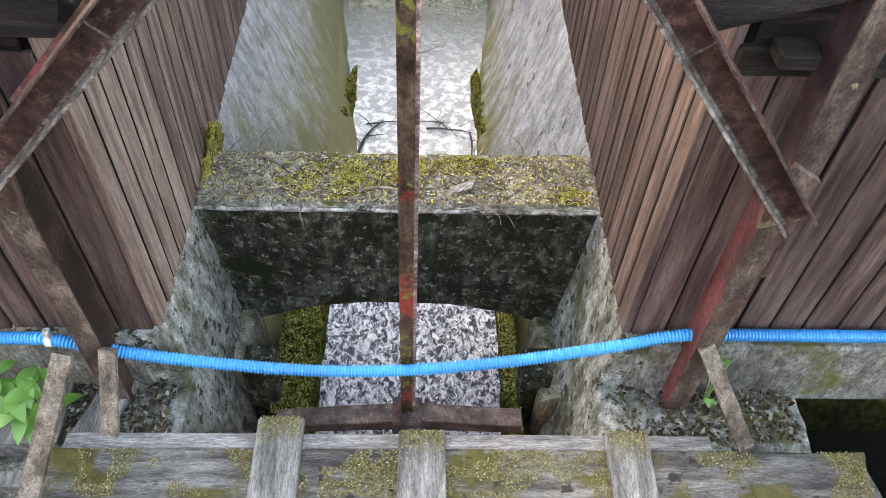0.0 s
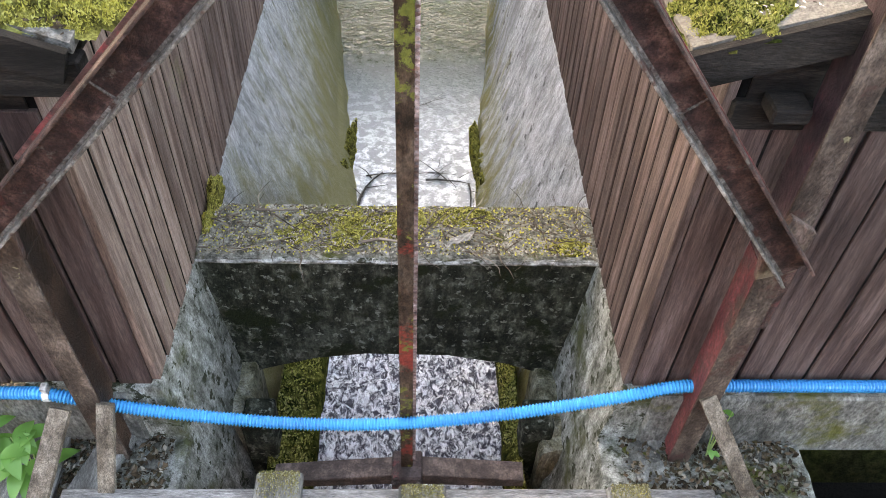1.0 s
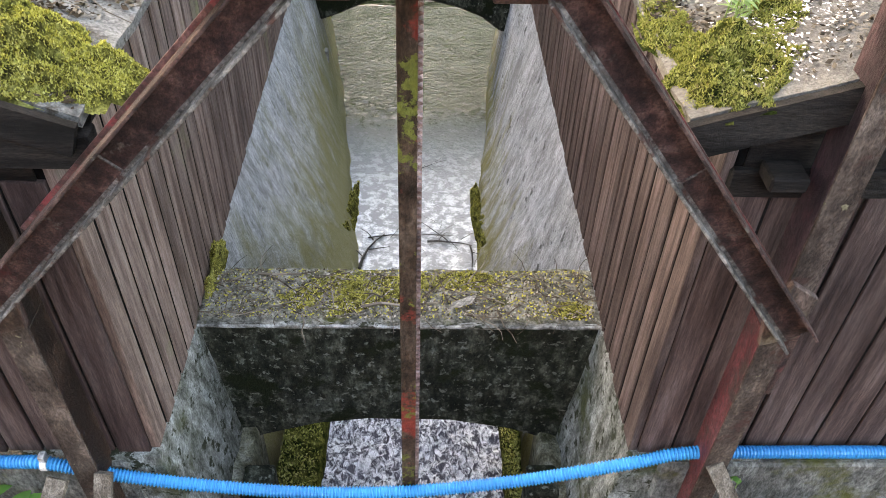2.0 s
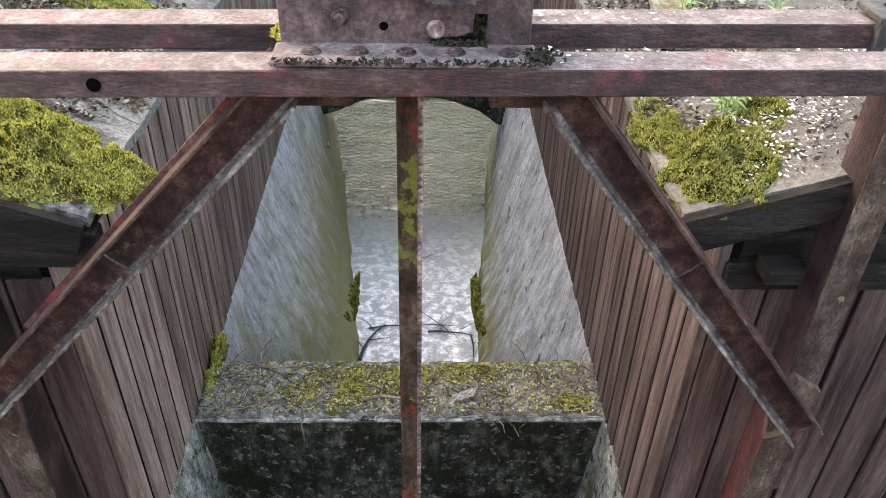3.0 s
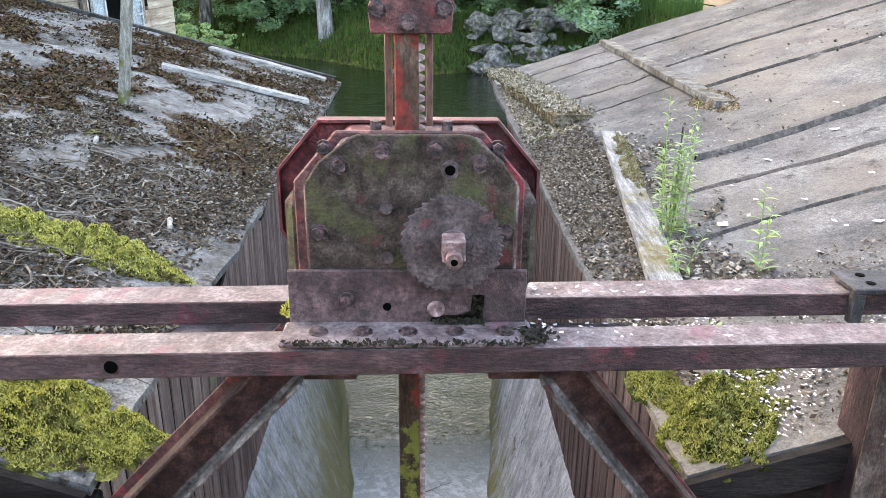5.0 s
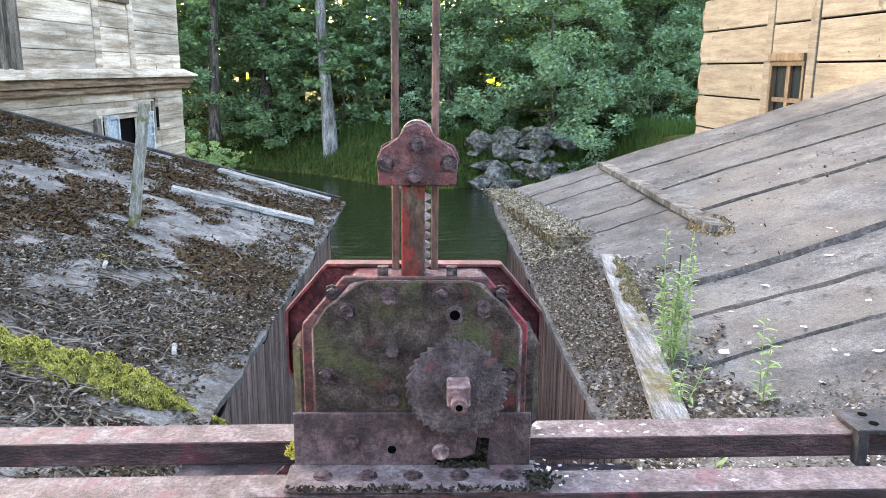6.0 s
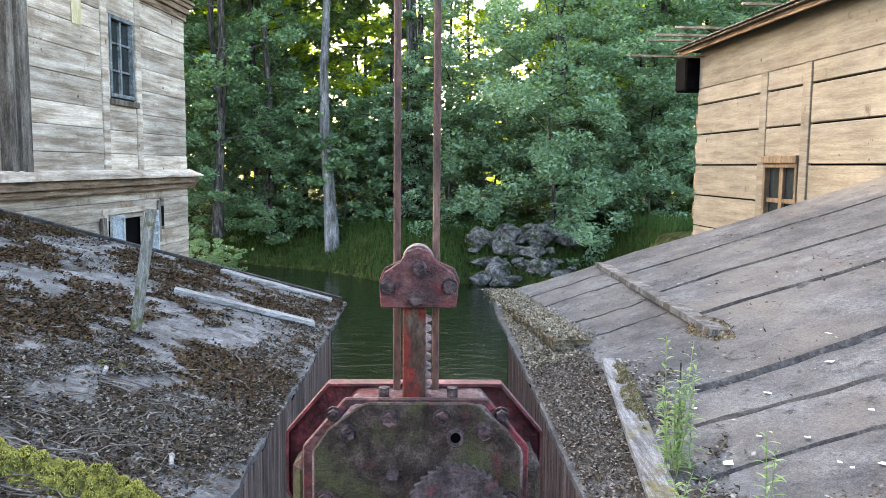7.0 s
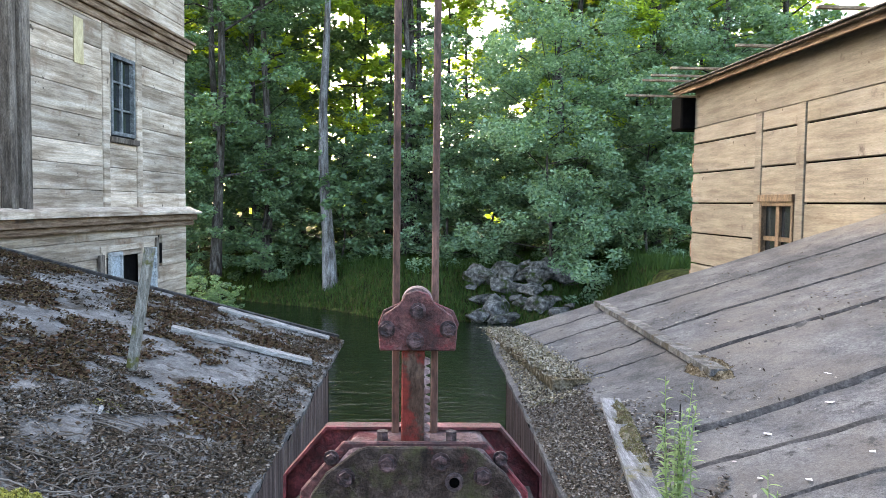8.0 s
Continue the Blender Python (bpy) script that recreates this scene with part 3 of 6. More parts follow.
def mesh_np(name, verts, faces):
    me = bpy.data.meshes.new(name)
    me.from_pydata(verts.tolist() if hasattr(verts, "tolist") else verts, [], faces.tolist() if hasattr(faces, "tolist") else faces)
    me.update()
    return me


def sheet(fx, nu, nv, thick=0.0):
    """A bent sheet: fx(u, v) gives places for u, v in 0..1; with thickness downwards."""
    out = bmesh.new()
    layers = []
    for dz in ((0.0,) if thick == 0 else (0.0, -thick)):
        layers.append([[out.verts.new(Vector(fx(i / nu, j / nv)) + Vector((0, 0, dz))) for j in range(nv + 1)] for i in range(nu + 1)])
    g = layers[0]
    for i in range(nu):
        for j in range(nv):
            out.faces.new((g[i][j], g[i + 1][j], g[i + 1][j + 1], g[i][j + 1]))
    if thick:
        h = layers[1]
        for i in range(nu):
            for j in range(nv):
                out.faces.new((h[i][j], h[i][j + 1], h[i + 1][j + 1], h[i + 1][j]))
        for i in range(nu):
            out.faces.new((g[i][0], h[i][0], h[i + 1][0], g[i + 1][0]))
            out.faces.new((g[i][nv], g[i + 1][nv], h[i + 1][nv], h[i][nv]))
        for j in range(nv):
            out.faces.new((g[0][j], g[0][j + 1], h[0][j + 1], h[0][j]))
            out.faces.new((g[nu][j], h[nu][j], h[nu][j + 1], g[nu][j + 1]))
    bmesh.ops.recalc_face_normals(out, faces=out.faces[:])
    return out


def nz(x, y, z=0.0, s=1.0):
    return noise.noise(Vector((x * s, y * s, z * s)))


# ---- the channel ----
XL, XR, TOP, WATER = -1.0, 0.735, -0.9, -2.1
FAR = 7.6


def foot(y, side):
    """How far the wall's foot stands in from its top; the channel opens to its full width at the far end."""
    full = 0.5 if side < 0 else 0.375
    if y < 3.6:
        t = min(1.0, max(0.0, (y - 2.7) / 0.9))
        return 0.14 + (full - 0.14) * t * t * (3 - 2 * t)
    return full * min(1.0, max(0.0, (7.4 - y) / 3.4)) ** 0.8


def channel_wall(name, side, y0, y1, top, label, material="concrete_alga"):
    x_top = XL if side < 0 else XR
    nv, nu = 26, max(6, int((y1 - y0) * 12))
    bm = bmesh.new()
    rows = []
    for i in range(nu + 1):
        y = y0 + (y1 - y0) * i / nu
        k = foot(y, side)
        row = [bm.verts.new((x_top + side * 0.5, y, top))]
        for j in range(nv + 1):
            z = top + (-2.6 - top) * j / nv
            t = (TOP - z) / 1.2
            x = x_top - side * k * min(1.15, t) ** 1.1
            x += 0.014 * nz(y, z, 3.0 * side, 1.7) + 0.005 * nz(y, z, side, 9)
            if z < -1.95:
                x -= side * 0.02 * (1 + nz(y, z, side, 6))
            row.append(bm.verts.new((x, y, z)))
        row.append(bm.verts.new((x_top + side * 0.5, y, -2.6)))
        rows.append(row)
    k = len(rows[0])
    for i in range(nu):
        for j in range(k):
            bm.faces.new((rows[i][j], rows[i + 1][j], rows[i + 1][(j + 1) % k], rows[i][(j + 1) % k]))
    bm.faces.new(rows[0])
    bm.faces.new(rows[-1][::-1])
    bmesh.ops.recalc_face_normals(bm, faces=bm.faces[:])
    return tagged(part(name, bm, M[material], None, label, smooth=False), category="channel wall", kind="structure")


for s, word in ((-1, "left"), (1, "right")):
    channel_wall("channel_head_" + word, s, 1.6, 2.3, TOP, "damp mottled concrete wall at the sluice", "concrete_mottled")
    channel_wall("channel_wall_" + word, s, 2.3, FAR, TOP, "weathered grey concrete channel wall streaked with yellow-green algae", "concrete_green" if s < 0 else "concrete_alga")
    low = channel_wall("channel_sill_" + word, s, 0.6, 1.598, -1.27, "low crumbling concrete sill of the sluice channel", "concrete_mottled")

# concrete beam across the channel, with haunches below
bm = prism([(XL - 0.02, TOP), (XR + 0.02, TOP), (XR + 0.02, -1.86), (0.68, -1.84), (0.64, -1.78), (0.55, -1.75), (0.4, -1.68), (0.1, -1.61), (-0.3, -1.6), (-0.55, -1.64),
            (-0.8, -1.73), (-0.9, -1.78), (-0.94, -1.86), (XL - 0.02, -1.88)], 2.25, 2.57, 0.018)
beam = tagged(part("concrete_beam", bm, M["concrete_wet"], None, "black-stained concrete beam across the channel, mossy and littered on top"), category="beam", kind="structure")


def beam_top(u, v):
    x, y = XL + (XR - XL) * u, 2.242 + 0.335 * v
    lip = 0.4 if v < 0.06 else 1.0
    return (x, y, TOP + 0.012 + lip * (0.012 * nz(x, y, 1, 9) + 0.02 * max(0, nz(x, y, 2, 4))))


part("litter_layer", sheet(beam_top, 90, 20, 0.03), M["concrete_moss"], beam, "damp soil and moss on the beam", smooth=True)
def lip(u, v):
    x = XL + (XR - XL) * u
    return (x, 2.234 + 0.014 * v + 0.008 * nz(x, 0, 4, 14), TOP + 0.004 + 0.01 * v + 0.012 * nz(x, 3, 0, 9))


part("worn_edge", sheet(lip, 120, 3, 0.009), M["worn_edge"], beam, "pale worn edge of the beam")
# rough stone piers standing in the channel behind the gate
for s, x0, x1, y0, y1, tp in ((-1, -1.0, -0.84, 1.9, 2.3, -1.68), (1, 0.54, 0.74, 1.8, 2.3, -1.72)):
    def pier(u, v, x0=x0, x1=x1, y0=y0, y1=y1, tp=tp):
        x, y = x0 + (x1 - x0) * u, y0 + (y1 - y0) * v
        return (x, y + 0.03 * nz(x, y, 2, 9), tp + 0.06 * nz(x, y, 7, 6) - (0.04 if u in (0.0, 1.0) else 0))
    tagged(part("stone_pier", sheet(pier, 14, 16, 0.9), M["pier"], None, "rough yellowish stone pier beside the gate groove"), category="pier", kind="structure")
# gate grooves and mossy footings beside the rushing water
for s, x0, x1 in ((-1, -0.86, -0.72), (1, 0.46, 0.6)):
    # solid block whose dark colour stands in for the recess's shade
    tagged(part("gate_groove", box(x0, x1, 1.86, 2.02, -2.5, -1.62, 0.01), M["concrete_wet"], None, "dark block standing for the recessed gate groove in the channel wall"), category="groove", kind="structure")


def footing(side):
    x_in, x_out = (-0.555, -0.76) if side < 0 else (0.4, 0.48)

    def f(u, v):
        y = 0.9 + 2.3 * v
        x = x_in + (x_out - x_in) * u + 0.02 * nz(y, 0, side, 4)
        return (x, y, WATER + 0.04 + 0.16 * u ** 0.7 + 0.02 * nz(x, y, 0, 14))
    return f


for s in (-1, 1):
    tagged(part("mossy_footing", sheet(footing(s), 12, 110, 0.3), M["moss_dark"], None, "dark green mossy footing along the water", smooth=True), category="footing", kind="structure")

def on_footing(rg, count):
    side = np.where(rg.random(count) < 0.6, -1, 1)
    u, v = rg.random(count), rg.uniform(0.3, 1.0, count)
    x = np.where(side < 0, -0.57 - 0.19 * u, 0.405 + 0.07 * u)
    return np.stack([x, 0.9 + 2.3 * v, WATER + 0.045 + 0.16 * u ** 0.7], 1)


# water: turbulent below the gate, rippled sheet, quiet pond
def foam_face(u, v):
    x, y = -0.62 + 1.1 * u, 0.9 + 2.2 * v
    return (x, y, WATER - 0.02 + 0.035 * nz(x, y, 0, 7) + 0.02 * nz(x, y, 5, 17))


tagged(part("white_water", sheet(foam_face, 90, 150), M["foam"], None, "white foaming water rushing below the sluice gate", smooth=True), category="water", kind="structure")


def stream_face(u, v):
    x, y = -1.1 + 1.95 * u, 3.0 + 4.8 * v
    return (x, y, WATER - 0.005 + 0.008 * nz(x, y, 0, 5) + 0.004 * nz(x, y, 4, 14))


tagged(part("stream_water", sheet(stream_face, 60, 120), M["stream"], None, "shallow rippled water, its pale colour painted for the bright sky's reflection", smooth=True), category="water", kind="structure")
bm = bmesh.new()
bmesh.ops.create_grid(bm, x_segments=1, y_segments=1, size=1, matrix=Matrix.Translation((0, 26.0, WATER - 0.02)) @ Matrix.Diagonal((22, 18.5, 1, 1)))
tagged(part("pond_water", bm, M["pond"], None, "still dark green pond water reflecting trees"), category="water", kind="structure")

# one sheet of ground, hollow under channel and pond, rising to the woods
def ground_z(x, y):
    z = -2.7
    bank = 25.5 - 0.9 * min(x, 0) * 0.9 + 0.35 * max(x, 0) * 0.2 + 0.8 * nz(x, 0, 0, 0.35)
    if y > bank:
        z = max(z, -2.7 + min(2.1, (y - bank) * 0.55) + 0.02 * (y - bank))
    for edge, s in ((-1.5, -1), (1.3, 1)):
        if (x - edge) * s > 0 and 1.9 < y < 17:
            z = max(z, -2.7 + min(1.25, (x - edge) * s * 1.2) - max(0, y - 9) * 0.02)
    if x > 5 and y > 9:
        z = max(z, -2.7 + min(2.7, (x - 5) * 1.2))
    if x < -8 and y < 24:
        z = max(z, -2.7 + min(1.6, (-8 - x) * 1.2))
    return z + 0.06 * nz(x, y, 0, 0.9)


def ground_face(u, v):
    a, b = 2 * u - 1, 2 * v - 1
    x = 28 * a + (1 - 0) * 500 * a ** 7
    y = 14 + 32 * b + 500 * b ** 7
    return (x, y, ground_z(x, y))


tagged(part("ground", sheet(ground_face, 150, 150), M["ground"], None, "dark forest soil and grassy banks", smooth=True), category="ground", kind="structure")

# ---- the sheds ----
def roof_left(x, y):
    k = 0.37 + (0.257 - 0.37) * (y - 1.6) / 6.2
    return 0.585 - k * (x + 0.88)


def roof_right(x, y):
    return 0.6 + 0.317 * (x - 0.6)


def shed(name, side):
    x0 = XL if side < 0 else XR
    back = x0 + side * 3.6
    grp = "sheds beside the channel"
    shed_ob = thing(name, (x0, 1.62, TOP), "brown board shed along the channel with a felted roof", "shed", grp, "structure")
    # near-black sheet close behind the boards, so that their gaps look shaded
    zt = 0.56
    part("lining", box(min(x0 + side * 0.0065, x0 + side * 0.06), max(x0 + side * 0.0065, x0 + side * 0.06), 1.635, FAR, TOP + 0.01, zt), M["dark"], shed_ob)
    # near-black backing; shows as the dark recess above the front boards
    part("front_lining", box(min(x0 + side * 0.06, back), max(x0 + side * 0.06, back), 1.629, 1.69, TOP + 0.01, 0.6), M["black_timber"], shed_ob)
    # boards along the channel: lit tone on the left, shaded tone on the right
    w = 0.118
    bm = box(-0.016, 0.016, 0.009, w - 0.009, 0.0, zt - TOP, 0.003)
    me = bpy.data.meshes.new("board")
    bm.to_mesh(me)
    bm.free()
    rg = random.Random(3 + side)
    k = 0
    while 1.62 + (k + 1) * w < FAR:
        ob = link("board", me, M["boards"] if side < 0 else M["boards_shaded"], shed_ob)
        ob.location = (x0 + side * (0.0165 + rg.uniform(0, 0.002)), 1.62 + k * w, TOP + rg.uniform(-0.012, 0.012))
        k += 1
    # boards of the front, dark and wider
    w = 0.13
    bm = box(0.006, w - 0.006, -0.013, 0.013, 0.0, 1.25, 0.003)
    me = bpy.data.meshes.new("board")
    bm.to_mesh(me)
    bm.free()
    for i in range(25):
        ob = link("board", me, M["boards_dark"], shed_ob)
        xx = x0 + 0.03 + i * w if side > 0 else x0 - 0.03 - (i + 1) * w
        ob.location = (xx, 1.635 + rg.uniform(-0.004, 0.004), TOP + rg.uniform(-0.01, 0.01))
    return shed_ob


shed_l = shed("shed_left", -1)
shed_r = shed("shed_right", 1)


def roof(name, side, fz, y1, ridge_x, material, label):
    xe = -0.87 if side < 0 else 0.59
    y0 = 1.58

    def f(u, v):
        x = xe + (ridge_x - xe) * u
        y = y0 + (y1 - y0) * v
        if u < 0.001:
            x += 0.02 * nz(0, y, side, 2.5) + 0.012 * nz(0, y, side, 9)
        if v < 0.001:
            y += 0.015 * nz(x, 0, side, 4)
        z = fz(x, y) + 0.016 * nz(x, y, side, 1.3) + 0.006 * nz(x, y, side, 5)
        return (x, y, z)
    return tagged(part(name, sheet(f, 70, 90, 0.03), material, None, label, smooth=False), category="roof", kind="structure")


roof_l = roof("roof_left", -1, roof_left, 7.8, -4.5, M["felt_left"], "old felt roof strewn with moss, twigs and leaf litter")
roof_r = roof("roof_right", 1, roof_right, 8.05, 5.0, M["felt_right"], "grey felt roof with wrinkled seams and patches of moss")

# second concrete beam at the channel's far end, arched below
bm = prism([(XL + 0.02, -0.98), (XR - 0.02, -0.98), (0.72, -1.56), (0.62, -1.55), (0.45, -1.42), (0.22, -1.33), (0.0, -1.285), (-0.28, -1.26), (-0.52, -1.31), (-0.76, -1.42), (-0.9, -1.47), (XL + 0.02, -1.48)], 6.2, 6.5, 0.015)
tagged(part("far_beam", bm, M["concrete_wet"], None, "dark mossy concrete beam with an arched underside across the channel"), category="beam", kind="structure")

# eave rafters, gable purlins and the edge boards below the felt
def rafters(side, fz, ys):
    for y in ys:
        xe = -0.9 if side < 0 else 0.62
        xi = xe + side * 0.35
        sh = shed_l if side < 0 else shed_r
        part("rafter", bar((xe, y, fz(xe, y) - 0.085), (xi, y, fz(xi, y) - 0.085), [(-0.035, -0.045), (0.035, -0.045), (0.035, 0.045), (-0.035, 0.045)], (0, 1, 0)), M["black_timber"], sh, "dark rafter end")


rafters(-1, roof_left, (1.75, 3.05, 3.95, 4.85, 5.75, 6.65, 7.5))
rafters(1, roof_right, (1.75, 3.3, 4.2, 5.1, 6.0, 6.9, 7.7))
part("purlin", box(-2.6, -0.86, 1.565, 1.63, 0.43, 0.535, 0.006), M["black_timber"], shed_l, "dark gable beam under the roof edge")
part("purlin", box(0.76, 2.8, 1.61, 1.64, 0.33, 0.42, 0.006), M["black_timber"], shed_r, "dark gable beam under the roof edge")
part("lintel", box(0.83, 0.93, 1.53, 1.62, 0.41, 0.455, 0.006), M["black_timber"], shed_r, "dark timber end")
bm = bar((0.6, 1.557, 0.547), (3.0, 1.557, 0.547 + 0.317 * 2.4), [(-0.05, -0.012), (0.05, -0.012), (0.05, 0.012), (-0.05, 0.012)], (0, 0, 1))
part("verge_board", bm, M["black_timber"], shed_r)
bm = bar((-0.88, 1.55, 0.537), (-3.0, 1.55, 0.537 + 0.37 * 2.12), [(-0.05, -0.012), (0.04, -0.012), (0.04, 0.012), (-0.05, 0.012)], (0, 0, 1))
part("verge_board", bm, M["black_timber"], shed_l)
# near-black infill for the dark recess above the boards
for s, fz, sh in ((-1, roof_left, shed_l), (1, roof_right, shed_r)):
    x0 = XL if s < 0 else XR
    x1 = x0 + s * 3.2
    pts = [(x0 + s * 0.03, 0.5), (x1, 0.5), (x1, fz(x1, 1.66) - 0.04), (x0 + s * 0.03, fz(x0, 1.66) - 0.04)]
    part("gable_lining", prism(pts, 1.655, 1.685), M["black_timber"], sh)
# concrete plinth under the front boards
tagged(part("plinth_right", box(XR + 0.12, 3.4, 1.583, 1.75, -1.33, -0.93, 0.012), M["concrete"], None, "pale concrete plinth under the shed boards"), category="plinth", kind="structure")
tagged(part("plinth_left", box(-4.2, XL - 0.12, 1.583, 1.75, -1.4, -0.93, 0.012), M["concrete"], None, "pale concrete plinth under the shed boards"), category="plinth", kind="structure")


# ---- ledges before the sheds ----
def ledge(name, x0, x1, y0, y1, z, label):
    def f(u, v):
        x, y = x0 + (x1 - x0) * u, y0 + (y1 - y0) * v
        return (x + 0.02 * nz(y, 0, 0, 5) * (u > 0.99), y, z + 0.02 * nz(x, y, 0, 6) + 0.012 * nz(x, y, 1, 17))
    return tagged(part(name, sheet(f, 40, 30, 0.5), M["concrete_moss"], None, label, smooth=True), category="ledge", kind="structure")


ledge("ledge_right", XR + 0.02, 1.53, 0.9, 1.62, -1.27, "mossy crumbling concrete ledge beside the gate")
ledge("ledge_left", -1.34, XL - 0.02, 0.9, 1.62, -1.27, "mossy crumbling concrete ledge beside the gate")
# black slab laid over the ground; its colour is the pit's shade
tagged(part("pit_floor", box(1.545, 4.0, 0.2, 1.578, -2.5, -1.6), M["hole"], None, "black slab standing for the pit's shade beside the ledge"), category="pit", kind="structure")

# ---- helpers for small things ----
def hexbolt(at, r, h, axis, parent, material, name="bolt", washer=True):
    at, axis = Vector(at), Vector(axis).normalized()
    bm = rod(at, at + axis * h, r, 6)
    if washer:
        rod(at - axis * 0.001, at + axis * h * 0.25, r * 1.35, 14, bm)
    return part(name, bm, material, parent)


def flakes(name, count, place, size, material, seed, lift=0.004, up=0.8, label="", parent=None, category="litter", aspect=0.55):
    """Loose flat flakes strewn over a surface; place(rg) gives the spots."""
    rg = np.random.default_rng(seed)
    c = place(rg, count)
    k = len(c)
    a = rg.normal(size=(k, 3))
    a[:, 2] *= 1 - up
    a /= np.linalg.norm(a, axis=1)[:, None]
    nrm = rg.normal(size=(k, 3)) * (1 - up) + np.array([0, 0, 1.0])
    b = np.cross(nrm, a)
    b /= np.linalg.norm(b, axis=1)[:, None]
    s = (size * rg.uniform(0.4, 1.5, k))[:, None]
    c = c + np.array([0, 0, 1.0]) * (lift + rg.uniform(0, 0.012, k))[:, None]
    v = np.stack([c - a * s, c + b * s * aspect, c + a * s + np.array([0, 0, 0.2]) * s, c - b * s * aspect], 1).reshape(-1, 3)
    f = np.arange(k * 4).reshape(-1, 4)
    ob = link(name, mesh_np(name, v, f), material, parent)
    return tagged(ob, label, category, "", "stuff")


def on_roof(fz, x0, x1, y0, y1, patch=0.0, s=1.6, seed=0, band=None):
    """Spots on a roof, gathered in drifts where the noise is high."""
    def place(rg, count):
        out = []
        while len(out) < count:
            x, y = rg.uniform(x0, x1), rg.uniform(y0, y1)
            if band and not band(x, y):
                continue
            if patch and nz(x, y * 0.7, seed, s) + 0.5 * nz(x, y, seed, s * 3) + 0.25 * rg.normal() * 0.5 < patch:
                continue
            out.append((x, y, fz(x, y) + 0.016 * nz(x, y, -1 if x < 0 else 1, 1.3)))
        return np.array(out)
    return place


def twig(bm, p, length, ang, r, rg, slope=(0, 0), bend=0.5):
    q = Vector(p)
    for i in range(4):
        ang += rg.uniform(-bend, bend)
        d = Vector((math.cos(ang), math.sin(ang), 0)) * length / 4
        d.z = slope[0] * d.x + slope[1] * d.y + rg.uniform(-0.004, 0.006)
        rod(q, q + d, r * (1 - 0.18 * i), 5, bm, r * (1 - 0.18 * (i + 1)))
        q = q + d


def moss_patch(name, cx, cy, rx, ry, h, fz, seed, label, ang=0.0, material="moss", tuft="tufts", count=5000, parent=None):
    ob = thing(name, (cx, cy, fz(cx, cy)), label, "moss")
    ca, sa = math.cos(ang), math.sin(ang)
    rg = np.random.default_rng(seed)

    def height(u, v):
        r = math.hypot(u, v) * (1 + 0.22 * nz(u * 2, v * 2, seed, 1.0) + 0.12 * nz(u, v, seed, 5.0))
        return max(0.0, 1 - r ** 3) * (0.6 + 0.6 * nz(u * rx, v * ry, seed, 5.0) + 0.5 * nz(u * rx, v * ry, seed, 11.0) + 0.45 * nz(u * rx, v * ry, seed, 30.0))

    def spot(u, v):
        x, y = cx + u * rx * ca - v * ry * sa, cy + u * rx * sa + v * ry * ca
        k = height(u, v)
        return (x, y, fz(x, y) - 0.012 + h * k)
    n = 64
    bm = sheet(lambda u, v: spot(2.4 * u - 1.2, 2.4 * v - 1.2), n, n)
    flat = [f for f in bm.faces if all(v.co.z < fz(v.co.x, v.co.y) - 0.0119 for v in f.verts)]
    bmesh.ops.delete(bm, geom=flat, context="FACES")
    part("cushion", bm, M[material], ob, smooth=True)
    pts = []
    while len(pts) < count:
        u, v = rg.uniform(-1.1, 1.1, 2)
        if height(u, v) > 0.06:
            pts.append(spot(u, v))
    c = np.array(pts)
    d = rg.normal(size=(count, 3)) * 0.55 + np.array([0, 0, 0.8])
    d /= np.linalg.norm(d, axis=1)[:, None]
    w = np.cross(d, rg.normal(size=(count, 3)))
    w /= np.linalg.norm(w, axis=1)[:, None]
    ln = rg.uniform(0.005, 0.012, count)[:, None]
    v = np.stack([c - w * 0.0026, c + w * 0.0026, c + d * ln], 1).reshape(-1, 3)
    blades = link("moss_fuzz", mesh_np("moss_fuzz", v, np.arange(count * 3).reshape(-1, 3)), M[tuft], ob)
    tagged(blades, kind="stuff")
    return ob


# ---- sluice frame ----
TILT_X = 0.0135


def bz(x):
    return TILT_X * (x + 0.08)


gantry = thing("sluice_gantry", (-0.08, 1.5, -1.29), "rusty red steel gantry over the sluice with two braced legs", "gantry")
for y0, y1 in ((1.385, 1.48), (1.63, 1.725)):
    h, w = 0.056, (y1 - y0) / 2
    sec = [(-w, 0), (w, 0), (w, -h), (w - 0.008, -h), (w - 0.008, -0.008), (-w + 0.008, -0.008), (-w + 0.008, -h), (-w, -h)]
    p, q = (-2.6, (y0 + y1) / 2, 1.053 + bz(-2.6)), (2.4, (y0 + y1) / 2, 1.053 + bz(2.4))
    bm = bar(p, q, [(s, -t) for s, t in sec], (0, 1, 0))
    if max(v.co.z for v in bm.verts) > 1.053 + bz(2.4) + 0.01:
        bm.free()
        bm = bar(p, q, sec, (0, 1, 0))
    bmesh.ops.bevel(bm, geom=bm.edges[:], offset=0.0025, segments=1, affect="EDGES")
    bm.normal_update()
    # upward faces take the lit tone, all others the shaded one
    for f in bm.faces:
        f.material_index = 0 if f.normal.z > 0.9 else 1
    cb = part("crossbeam", bm, M["steel_top"], gantry, "steel channel beam, lit pink tone on top, shaded red-brown tone on the webs")
    cb.data.materials.append(M["beam_web_shaded"])
# added dark plate; keeps the gap between the two beams dark
part("drip_plate", box(-0.62, 0.42, 1.478, 1.634, 0.985, 0.99), M["gear_grey"], gantry)
for x in (-0.682,):
    part("bolt_hole", rod((x, 1.3845, 1.025 + bz(x)), (x, 1.3825, 1.025 + bz(x)), 0.014, 14), M["hole"], gantry)
